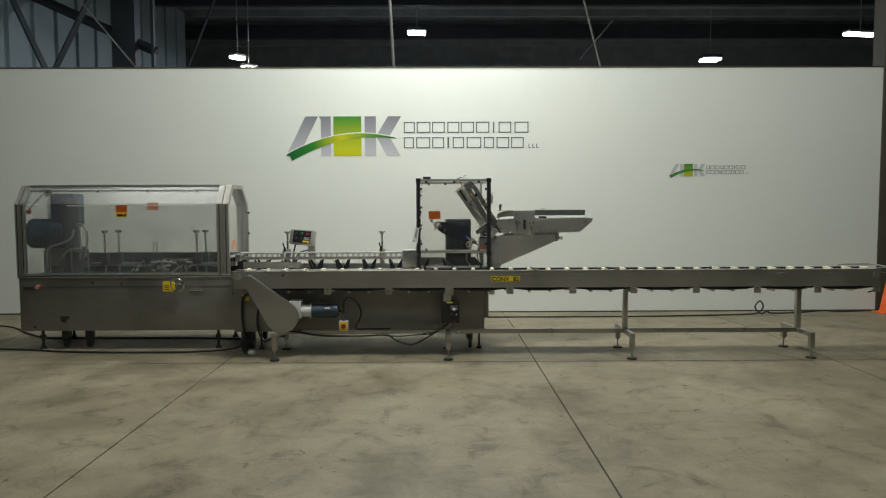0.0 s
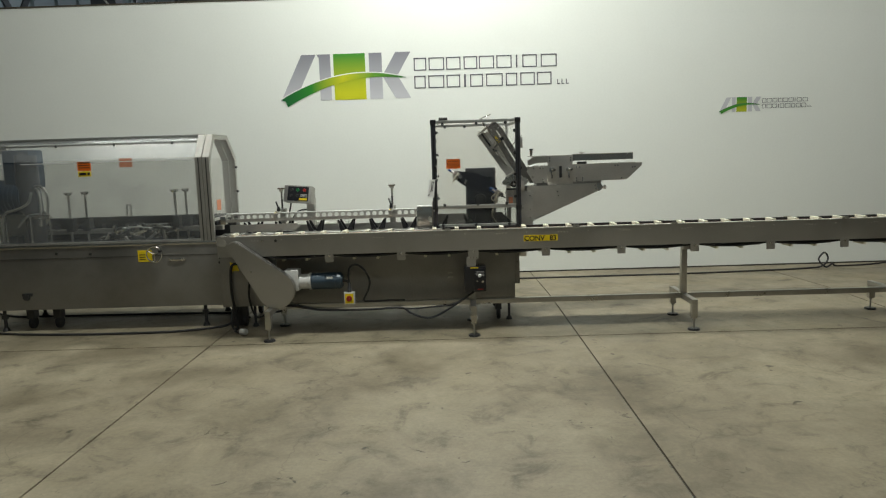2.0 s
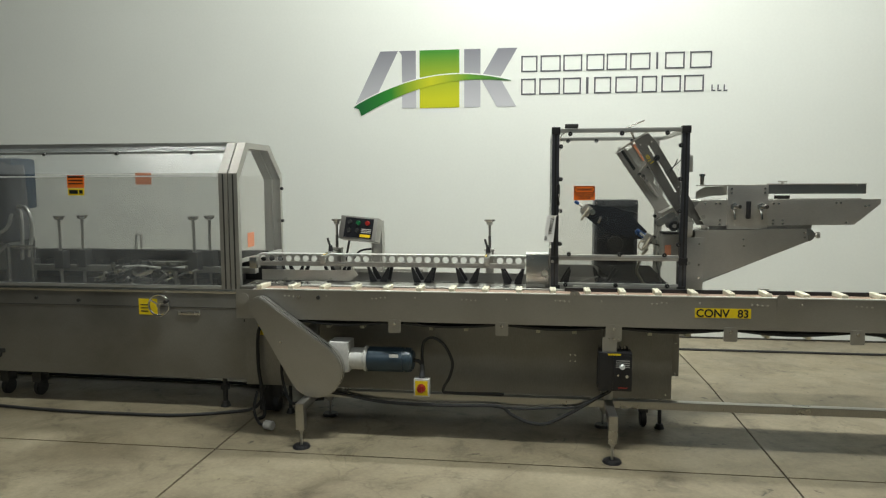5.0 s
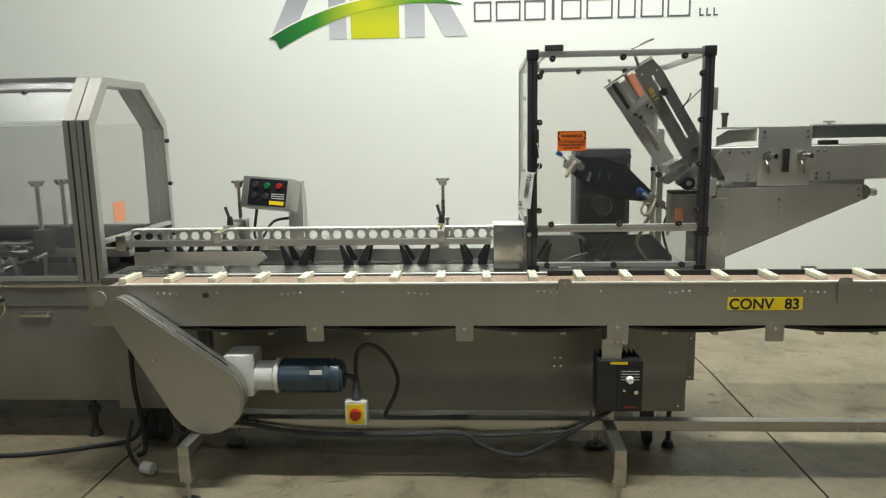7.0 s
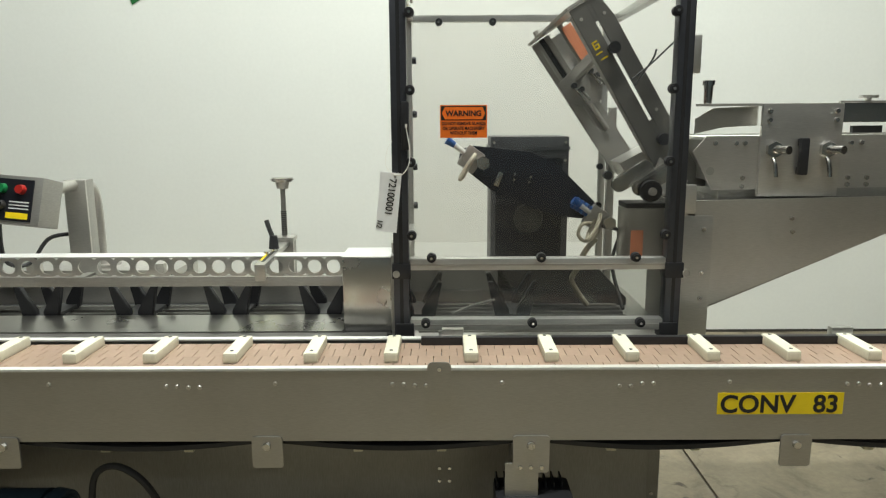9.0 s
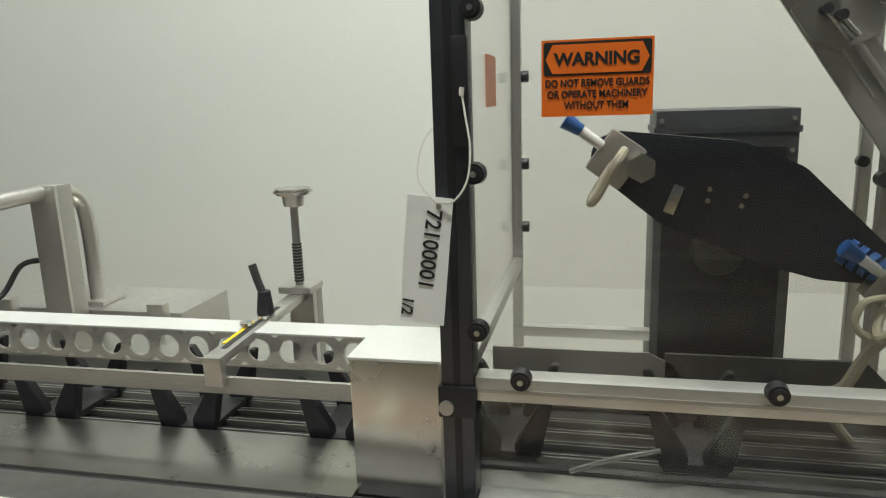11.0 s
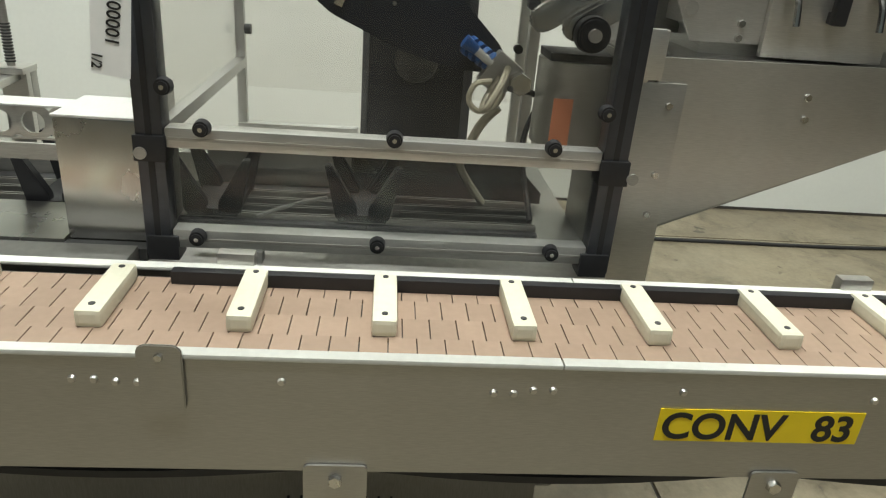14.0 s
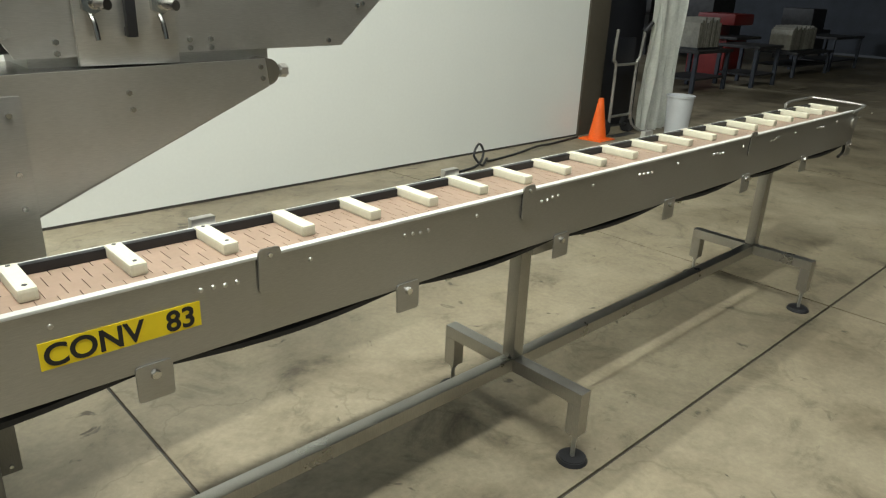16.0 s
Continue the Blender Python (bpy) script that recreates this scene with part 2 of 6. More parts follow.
DARK_STEEL = material("dark_steel_and_shaded_wall", (0.05, 0.058, 0.072), 0.55, 0.2, 0.2, 2, 0.1, 30)
LIGHT_FACE = glow("lamp_face", (0.80, 0.90, 1.0), 30.0)
TUBE_FACE = glow("tube_lamp_face", (1.0, 0.97, 0.9), 9.0)
CONE = material("orange_cone_plastic", (0.85, 0.13, 0.012), 0.45, 0.0, 0.08, 9, 0.05, 60)
TARP = material("white_tarpaulin", (0.80, 0.81, 0.75), 0.6, 0.0, 0.08, 5, 0.05, 40)
BUCKET = material("pale_grey_bin", (0.55, 0.57, 0.58), 0.5, 0.0, 0.06, 6)
RED_MACHINE = material("red_machine_paint", (0.16, 0.014, 0.012), 0.45, 0.0, 0.15, 6)
# pale boards, their colour lowered for the dimness far back
BINDER = material("dimmed_pale_stock", (0.24, 0.23, 0.19), 0.6, 0.0, 0.2, 12, per_piece=0.4)
CLEAR = clear_sheet("clear_polycarbonate", (0.975, 0.970, 0.962), 0.06, 0.004)
CLEAR_SMOKE = clear_sheet("scuffed_polycarbonate", (0.92, 0.925, 0.92), 0.22, 0.07)
# tint stands in for the shade inside the guard's lower window
CLEAR_DIM = clear_sheet("shade_tinted_polycarbonate", (0.80, 0.80, 0.785), 0.08, 0.03)

# ---- mesh helpers ----


def put_object(name, bm, mat, smooth=False):
    me = bpy.data.meshes.new(name)
    bm.to_mesh(me)
    bm.free()
    me.materials.append(mat)
    if smooth:
        for p in me.polygons:
            p.use_smooth = True
        me.set_sharp_from_angle(angle=0.7)
    return new(name, me)


def thing(name, x, y, z, label, category, group=""):
    """An Empty at the base of a thing that parents its parts."""
    ob = new(name)
    ob.empty_display_size = 0.1
    ob.location = (x, y, z)
    return tagged(ob, label, category, group)


def part(name, bm, mat, parent, label="", smooth=True):
    ob = put_object(name, bm, mat, smooth)
    return under(ob, parent, label)


def under(ob, parent, label=""):
    ob.parent = parent
    if parent.type == "EMPTY":
        ob.matrix_parent_inverse = Matrix.Translation(-parent.location)
    if label:
        ob["label"] = label
    return ob


def solo(name, bm, mat, label, category, group="", kind="", smooth=True):
    return tagged(put_object(name, bm, mat, smooth), label, category, group, kind)


def box(x0, x1, y0, y1, z0, z1, bevel=0.0, bm=None):
    t = bmesh.new()
    bmesh.ops.create_cube(t, size=1.0)
    for v in t.verts:
        v.co = (x0 + (v.co.x + 0.5) * (x1 - x0), y0 + (v.co.y + 0.5) * (y1 - y0), z0 + (v.co.z + 0.5) * (z1 - z0))
    if bevel:
        bmesh.ops.bevel(t, geom=list(t.edges), offset=bevel, segments=2, affect="EDGES", profile=0.7)
    return joined(bm, t)


def joined(bm, t):
    """Adds the mesh t to bm, or gives t back where there is none yet."""
    if bm is None:
        return t
    me = bpy.data.meshes.new("joining")
    t.to_mesh(me)
    t.free()
    bm.from_mesh(me)
    bpy.data.meshes.remove(me)
    return bm


def turned(bm, m):
    bmesh.ops.transform(bm, matrix=m, verts=list(bm.verts))
    return bm


def cyl(p, q, r, r2=None, seg=20, bm=None, bevel=0.0):
    """A rod from p to q."""
    t = bmesh.new()
    p, q = Vector(p), Vector(q)
    bmesh.ops.create_cone(t, cap_ends=True, segments=seg, radius1=r, radius2=r if r2 is None else r2, depth=(q - p).length)
    if bevel:
        rim = [e for e in t.edges if abs(e.verts[0].co.z - e.verts[1].co.z) < 1e-6]
        bmesh.ops.bevel(t, geom=rim, offset=bevel, segments=2, affect="EDGES")
    m = Matrix.Translation((p + q) / 2) @ (q - p).to_track_quat("Z", "Y").to_matrix().to_4x4()
    return joined(bm, turned(t, m))


def prism(points, y0, y1, bevel=0.0, bm=None):
    """A plate with an outline in x and z, from y0 to y1."""
    t = bmesh.new()
    front = [t.verts.new((x, y0, z)) for x, z in points]
    back = [t.verts.new((x, y1, z)) for x, z in points]
    t.faces.new(front)
    t.faces.new(back[::-1])
    for a in range(len(points)):
        b = (a + 1) % len(points)
        t.faces.new((front[b], front[a], back[a], back[b]))
    bmesh.ops.recalc_face_normals(t, faces=list(t.faces))
    if bevel:
        bmesh.ops.bevel(t, geom=list(t.edges), offset=bevel, segments=2, affect="EDGES")
    return joined(bm, t)


def extrude_x(points, x0, x1, bm=None):
    """A bar with an outline in y and z, from x0 to x1."""
    t = prism(points, x0, x1)
    for v in t.verts:
        v.co = (v.co.y, v.co.x, v.co.z)
    bmesh.ops.recalc_face_normals(t, faces=list(t.faces))
    return joined(bm, t)


def smooth_path(points, steps=6):
    pts = [Vector(p) for p in points]
    out = []
    for i in range(len(pts) - 1):
        a, b, c, d = pts[max(i - 1, 0)], pts[i], pts[i + 1], pts[min(i + 2, len(pts) - 1)]
        for s in range(steps):
            t = s / steps
            out.append(0.5 * (2 * b + (c - a) * t + (2 * a - 5 * b + 4 * c - d) * t * t + (3 * b - a - 3 * c + d) * t ** 3))
    return out + [pts[-1]]


def hose(points, r, seg=8, steps=6, bm=None):
    """A round cable, hose or bent bar through the points."""
    pts = smooth_path(points, steps)
    t = bmesh.new()
    rings = []
    side = None
    for i, p in enumerate(pts):
        way = (pts[min(i + 1, len(pts) - 1)] - pts[max(i - 1, 0)]).normalized()
        if side is None:
            side = way.orthogonal().normalized()
        side = (side - way * side.dot(way)).normalized()
        up = way.cross(side)
        rings.append([t.verts.new(p + r * (math.cos(2 * math.pi * k / seg) * side + math.sin(2 * math.pi * k / seg) * up)) for k in range(seg)])
    for a, b in zip(rings, rings[1:]):
        for k in range(seg):
            t.faces.new((a[k], a[(k + 1) % seg], b[(k + 1) % seg], b[k]))
    t.faces.new(rings[0][::-1])
    t.faces.new(rings[-1])
    bmesh.ops.recalc_face_normals(t, faces=list(t.faces))
    return joined(bm, t)


def capsule(x0, z0, r0, x1, z1, r1, n=14):
    """The outline round two circles of unlike size, in x and z."""
    way = Vector((x1 - x0, z1 - z0))
    base, d = math.atan2(way.y, way.x), way.length
    lean = math.acos((r0 - r1) / d)
    pts = []
    for k in range(n + 1):
        a = base + lean + (2 * math.pi - 2 * lean) * k / n
        pts.append((x0 + r0 * math.cos(a), z0 + r0 * math.sin(a)))
    for k in range(n + 1):
        a = base - lean + 2 * lean * k / n
        pts.append((x1 + r1 * math.cos(a), z1 + r1 * math.sin(a)))
    return pts


def rounded(x0, x1, z0, z1, r, n=4):
    pts = []
    for cx, cz, a0 in ((x1 - r, z1 - r, 0), (x0 + r, z1 - r, 90), (x0 + r, z0 + r, 180), (x1 - r, z0 + r, 270)):
        for k in range(n + 1):
            a = radians(a0 + 90 * k / n)
            pts.append((cx + r * math.cos(a), cz + r * math.sin(a)))
    return pts


def lettering(name, body, size, m, mat, parent, squeeze=1.0, align="LEFT", bold=0.0):
    """Writing in the built-in font, as a mesh."""
    cu = bpy.data.curves.new(name, "FONT")
    cu.body, cu.size, cu.extrude, cu.align_x, cu.offset = body, size, 0.0004, align, bold
    tmp = bpy.data.objects.new(name, cu)
    me = bpy.data.meshes.new_from_object(tmp)
    bpy.data.objects.remove(tmp)
    bpy.data.curves.remove(cu)
    me.transform(m @ Matrix.Diagonal((squeeze, 1, 1, 1)))
    me.materials.append(mat)
    return under(new(name, me), parent)


def facing(x, y, z, roll=0):
    """A pose for a print that faces the camera's side (towards -y)."""
    return pose(x, y, z, 90, 0, 0) @ pose(0, 0, 0, 0, 0, roll)


def bolt(x, y, z, r=0.008, bm=None):
    """A low hexagon bolt head on a face that looks towards -y."""
    return cyl((x, y, z), (x, y - r * 0.8, z), r, r * 0.85, 6, bm)

# ---- the hall ----
WALL_Y, WALL_TOP, WALL_END = 10.85, 3.635, 6.95
CUTS_X = [-18.0, -10.99, -7.94, -4.95, -1.96, 1.195, 4.23, 7.27, 10.32, 13.4, 24.0]
CUTS_Y = [-9.0, 7.195, 10.28, 30.0]
FLOOR_BREAK, FLOOR_LOW = 8.95, -0.065


def ground(y):
    """Height of the concrete, which falls gently towards the partition."""
    return FLOOR_LOW * min(max((y - FLOOR_BREAK) / (WALL_Y - FLOOR_BREAK), 0.0), 1.0)


def slab_outline(y0, y1, drop, base):
    ys = [y0] + [y for y in (FLOOR_BREAK, WALL_Y) if y0 < y < y1] + [y1]
    return [(y0, base)] + [(y, ground(y) - drop) for y in ys] + [(y1, base)]


floor = tagged(put_object("floor", extrude_x(slab_outline(-9, 30, 0.012, -0.4), -18, 24), JOINT), "worn grey-brown sealed concrete warehouse floor with saw-cut joints", "floor", kind="structure")

wall = solo("wall_partition", box(-18, WALL_END, WALL_Y, WALL_Y + 0.14, -0.12, WALL_TOP), WALL_PAINT, "white painted partition wall with a printed company sign", "wall", kind="structure")
solo("trim", box(-18, WALL_END, WALL_Y - 0.006, WALL_Y + 0.146, WALL_TOP, WALL_TOP + 0.02), COLUMN_PAINT, "thin dark capping along the partition's top", "trim", kind="structure")
solo("baseboard", box(-18, WALL_END, WALL_Y - 0.004, WALL_Y, FLOOR_LOW - 0.02, FLOOR_LOW + 0.018), JOINT, "dark gap line along the foot of the white wall", "baseboard", kind="structure")
solo("column", box(WALL_END + 0.003, WALL_END + 0.36, WALL_Y - 0.02, WALL_Y + 0.28, -0.12, 8.0, 0.008), COLUMN_PAINT, "brown painted steel column at the end of the white wall", "column", kind="structure")
solo("wall_west", box(-18.2, -18, -9, 30, 0, 8.2), PANEL_BLUE, "blue-grey metal building wall", "wall", kind="structure")
# east wall takes the dark steel colour to stand in for its shade
solo("wall_east", box(24, 24.2, -9, 30, 0, 8.2), DARK_STEEL, "blue-grey metal building wall, its shade put into the colour", "wall", kind="structure")
# south wall is out of view, added for dim reflections in the steel
solo("wall_south", box(-18, 24, -9.2, -9, 0, 8.2), PANEL_BLUE, "unseen blue-grey wall added behind to close the hall", "wall", kind="structure")
solo("wall_north", box(-18, 24, 30, 30.2, 0, 8.2), ROOF, "dark far wall of the hall", "wall", kind="structure")
bm = box(-18, 24, -9, 30, 8.2, 8.3)
for k in range(26):
    box(-18, 24, -8.5 + 1.5 * k, -8.38 + 1.5 * k, 7.98, 8.2, bm=bm)
solo("ceiling", bm, ROOF, "dark metal roof sheet on close-set purlins", "ceiling", kind="structure", smooth=False)

# ribs of the side sheet seen over the partition, with its bracing
side_bay = solo("wall_side_bay", box(-8.3, -8.16, 11.0, 24.0, -0.12, 7.95), PANEL_BLUE, "blue-grey ribbed metal wall sheet behind the partition", "wall", kind="structure", smooth=False)
for k in range(14):
    part("rib", box(-8.159, -8.1, 11.4 + 0.9 * k, 11.45 + 0.9 * k, -0.12, 7.9), PANEL_BLUE, side_bay, smooth=False)


def brace(name, p, q, w, mat, label):
    return solo(name, cyl(p, q, w, seg=4), mat, label, "beam", kind="structure", smooth=False)


brace("brace", (-7.55, 12.4, 6.34), (-6.26, 12.4, 3.4), 0.055, DARK_STEEL, "dark diagonal steel brace")
brace("brace", (-5.10, 12.5, 6.35), (-6.67, 12.5, 3.4), 0.055, DARK_STEEL, "dark diagonal steel brace")
brace("brace", (-8.1, 15.0, 5.9), (-5.6, 15.0, 4.77), 0.10, DARK_STEEL, "dark sloping steel rail across the bracing")
brace("cable_stay", (-6.75, 12.3, 6.2), (-4.72, 12.3, 3.7), 0.014, ALU, "thin pale steel stay")
brace("brace", (-4.05, 15.0, 6.6), (-5.07, 15.0, 4.2), 0.03, DARK_STEEL, "dark slanting tie rod")
solo("column", box(-6.43, -5.96, 14.8, 15.1, 0, 8.0, 0.01), DARK_STEEL, "dark steel building column behind the partition", "column", kind="structure")
solo("column", box(-5.68, -5.62, 14.9, 15.0, 0, 8.0), DARK_STEEL, "thin dark steel post behind the partition", "column", kind="structure")
brace("hanging_conduit", (-0.68, 11.3, 8.0), (-0.43, 11.3, 3.0), 0.022, ALU, "thin pale conduit dropping behind the wall")
brace("hanging_conduit", (2.55, 13.0, 6.4), (3.34, 13.0, 3.4), 0.02, ALU, "thin pale slanting conduit behind the wall")
brace("brace", (3.4, 13.0, 4.9), (2.8, 13.0, 4.2), 0.018, DARK_STEEL, "thin dark rod behind the wall")
for k in range(4):
    solo("rafter", box(-18, 24, 13.0 + 4.2 * k, 13.22 + 4.2 * k, 7.5, 7.98), DARK_STEEL, "dark steel roof rafter", "beam", "roof rafters", "structure", False)
bm = box(-3.2, 7.0, 28.2, 28.6, 4.6, 5.0)
solo("far_girder", bm, PANEL_BLUE, "pale far girder under the roof", "beam", kind="structure", smooth=False)


def window_panel(x, z):
    return box(x, x + 1.3, 29.9, 29.98, z, z + 0.5)


for gx in (-3.5, -1.9, 1.0, 2.6):
    for gz in (6.2, 6.95):
        solo("roof_panel", window_panel(gx, gz), PANEL_BLUE, "dim pale wall panel far back", "panel", "far wall panels", "structure", False)


def high_bay(x, y, z, label):
    t = thing("high_bay_lamp", x, y, z, label, "lamp", "high bay lamps")
    part("housing", box(x - 0.3, x + 0.3, y - 0.22, y + 0.22, z, z + 0.12, 0.02), DARK_STEEL, t)
    part("lens", box(x - 0.26, x + 0.26, y - 0.235, y + 0.18, z - 0.06, z + 0.0, 0.01), LIGHT_FACE, t, "bright white lamp lens")
    part("hanger", cyl((x, y, z + 0.115), (x, y, 8.21), 0.012, seg=8), ALU, t)
    return t


for lx, ly, lz in FAR_LAMPS:
    high_bay(lx, ly, lz, "glaring white high bay lamp hanging from the roof")
for lx, ly, power in LAMPS:
    t = thing("high_bay_lamp", lx, ly, 6.6, "white linear high bay lamp hanging from the roof", "lamp", "high bay lamps")
    part("housing", box(lx - 1.22, lx + 1.22, ly - 0.15, ly + 0.15, 6.58, 6.68, 0.01), ALU, t)
    for dx in (-0.5, 0.5):
        part("hanger", cyl((lx + dx, ly, 6.675), (lx + dx, ly, 8.21), 0.008, seg=8), ALU, t)


def tube_lamp(x, y, z, length, turn):
    t = thing("tube_lamp", x, y, z, "lit strip lamp under the far roof", "lamp", "strip lamps")
    m = pose(x, y, z, 0, 0, turn)
    part("diffuser", turned(box(-length / 2, length / 2, -0.1, 0.1, -0.06, 0.0, 0.01), m), TUBE_FACE, t, "glowing lamp diffuser")
    part("housing", turned(box(-length / 2, length / 2, -0.12, 0.12, 0.002, 0.06, 0.01), m), ALU, t)
    part("hanger", cyl((x, y, z + 0.055), (x, y, 8.21), 0.01, seg=6), ALU, t)


tube_lamp(10.85, 18.0, 5.84, 0.85, 12)
tube_lamp(-4.77, 18.0, 5.29, 0.35, 60)
tube_lamp(-4.49, 18.0, 5.04, 0.35, 60)

# ---- the printed company sign on the wall ----
SILVER = print_fade("silver_print", (0.52, 0.52, 0.55), (0.17, 0.17, 0.20), 2.35, 3.0)
GREEN_FADE = print_fade("green_print", (0.05, 0.24, 0.03), (0.42, 0.45, 0.02), 2.5, 2.68)
SWOOSH = print_sweep("green_yellow_print", [(0, (0.004, 0.10, 0.03)), (0.25, (0.02, 0.22, 0.02)), (0.5, (0.55, 0.56, 0.01)), (0.75, (0.10, 0.28, 0.02)), (1, (0.01, 0.11, 0.02))], -2.08, -0.40)
BLOCK_FADE = print_fade("block_print", (0.55, 0.56, 0.01), (0.05, 0.25, 0.02), 2.42, 2.90)
BLOCK_FADE_SMALL = print_fade("small_block_print", (0.42, 0.45, 0.02), (0.05, 0.24, 0.03), 2.03, 2.18)
GREY_PRINT = material("grey_print", (0.10, 0.10, 0.115), 0.5)


def wall_sign(ox, oz, s, label, line_mat):
    """Slanted silver, green and yellow shapes, with two rows of thin grey bars beside them."""
    t = thing("wall_sign", ox, WALL_Y, oz, label, "sign")
    def at(px, pz):
        return ox + s * px, oz + s * pz
    def shape(name, pts, mat, lift=0.0):
        part(name, prism([at(*p) for p in pts], WALL_Y - 0.003 - lift, WALL_Y - 0.001), mat, t, smooth=False)
    shape("silver_shape", [(0, 0), (0.30, 0.595), (0.49, 0.595), (0.19, 0)], SILVER)
    shape("silver_shape", [(0.50, 0.595), (0.68, 0.595), (0.68, 0), (0.53, 0), (0.53, 0.55)], SILVER)
    shape("green_shape", [(0.72, 0), (1.14, 0), (1.14, 0.595), (0.72, 0.595)], BLOCK_FADE if s == 1 else BLOCK_FADE_SMALL)
    shape("silver_shape", [(1.19, 0), (1.36, 0), (1.36, 0.595), (1.19, 0.595)], SILVER)
    shape("silver_shape", [(1.37, 0.31), (1.54, 0.595), (1.74, 0.595), (1.57, 0.31)], SILVER)
    shape("silver_shape", [(1.37, 0.28), (1.57, 0.28), (1.73, 0), (1.53, 0)], SILVER)
    top, low = [], []
    for k in range(25):
        u = k / 24
        x = 0.0 + 1.66 * u
        top.append((x, 0.02 + 0.36 * math.sin(u * 2.2) ** 0.9 * (1 - 0.15 * u) if u else 0.02))
        low.append((x + 0.02, top[-1][1] - 0.13 * (1 - u) ** 0.7 - 0.008))
    low[0] = (0.06, -0.0)
    shape("swoosh", top + low[::-1], SWOOSH if s == 1 else GREEN_FADE, 0.002)
    shape("swoosh_edge", [(x, z + 0.0) for x, z in top] + [(x, z + 0.012) for x, z in top[::-1]], line_mat if s != 1 else WALL_PAINT, 0.002)
    # rows of thin bars where the sign's small writing stands
    ROW_A = ((0, 33), (39, 80), (85, 123), (131, 167), (171, 211), (217, 257), (268, 272), (285, 323), (333, 375))
    ROW_B = ((0, 30), (37, 79), (85, 121), (131, 136), (147, 181), (189, 233), (241, 271), (279, 317), (323, 361))
    for z0, cells in ((0.345, ROW_A), (0.115, ROW_B)):
        for c0, c1 in cells:
            a, b, h, w = 1.78 + c0 * 0.00502, 1.78 + c1 * 0.00502, 0.165, 0.015
            if c1 - c0 < 8:
                bars = [(a, b, z0, z0 + h)]
            else:
                bars = [(a, a + w, z0, z0 + h), (b - w, b, z0, z0 + h), (a + w, b - w, z0 + h - w, z0 + h), (a + w, b - w, z0, z0 + w)]
            bm = None
            for u0, u1, v0, v1 in bars:
                bm = prism([at(u0, v0), at(u1, v0), at(u1, v1), at(u0, v1)], WALL_Y - 0.003, WALL_Y - 0.001, bm=bm)
            part("bar", bm, line_mat, t, smooth=False)
    for k in range(3):
        a = 3.665 + 0.058 * k
        shape("bar", [(a, 0.115), (a + 0.038, 0.115), (a + 0.038, 0.128), (a, 0.128)], line_mat)
        shape("bar", [(a, 0.13), (a + 0.012, 0.13), (a + 0.012, 0.18), (a, 0.18)], line_mat)
    return t


wall_sign(-2.076, 2.325, 1.0, "large printed sign of slanted silver and green shapes with grey bars", GREY_PRINT)
wall_sign(3.727, 2.004, 0.318, "small printed sign of silver and green shapes on the white wall", GREY_PRINT)

# ---- the slat conveyor ----
FRONT, BACK, DECK = 7.47, 7.75, 0.887
LEFT_END, RIGHT_END = -1.93, 4.86
conveyor = thing("conveyor", 1.4, 7.61, 0, "long stainless steel slat conveyor with ivory cleats on levelling feet", "conveyor")


def channel(y, flip):
    s = -1 if flip else 1
    pts = [(y, 0.722), (y, 0.9), (y + 0.006 * s, 0.9), (y + 0.006 * s, 0.728), (y + 0.03 * s, 0.728), (y + 0.03 * s, 0.722)]
    top = 0.886 if flip else 0.9
    return extrude_x([(yy, min(zz, top)) for yy, zz in pts], LEFT_END, RIGHT_END)


front_panel = part("side_panel", channel(FRONT, False), STEEL_PANEL, conveyor, "brushed steel side panel with rivets", False)
rear_panel = part("side_panel", channel(BACK + 0.006, True), STEEL_PANEL, conveyor, smooth=False)
for a, b in ((-1.76, 0.62), (0.622, 2.6), (2.602, 4.80)):
    part("wear_strip", box(a, b, FRONT - 0.003, FRONT + 0.016, 0.8995, 0.907, 0.002), WHITE_STRIP, conveyor, "white plastic wear strip")
for a, b in ((-1.70, 0.70), (0.702, 4.80)):
    part("wear_strip", box(a, b, BACK - 0.012, BACK + 0.010, 0.8865, 0.8925, 0.002), WHITE_STRIP, conveyor, "white plastic wear strip")
part("guide_strip", box(0.055, 4.78, BACK - 0.058, BACK - 0.040, 0.887, 0.909, 0.002), BLACK, conveyor, "black plastic guide strip")
part("belt_bed", box(LEFT_END + 0.06, RIGHT_END - 0.03, FRONT + 0.018, BACK - 0.014, 0.868, DECK - 0.010), IRON, conveyor)

# return belt that sags between its supports
TABS = [-1.58, -0.945, -0.31, 0.325, 0.96, 1.62, 2.26, 2.92, 3.56, 4.20, 4.82]
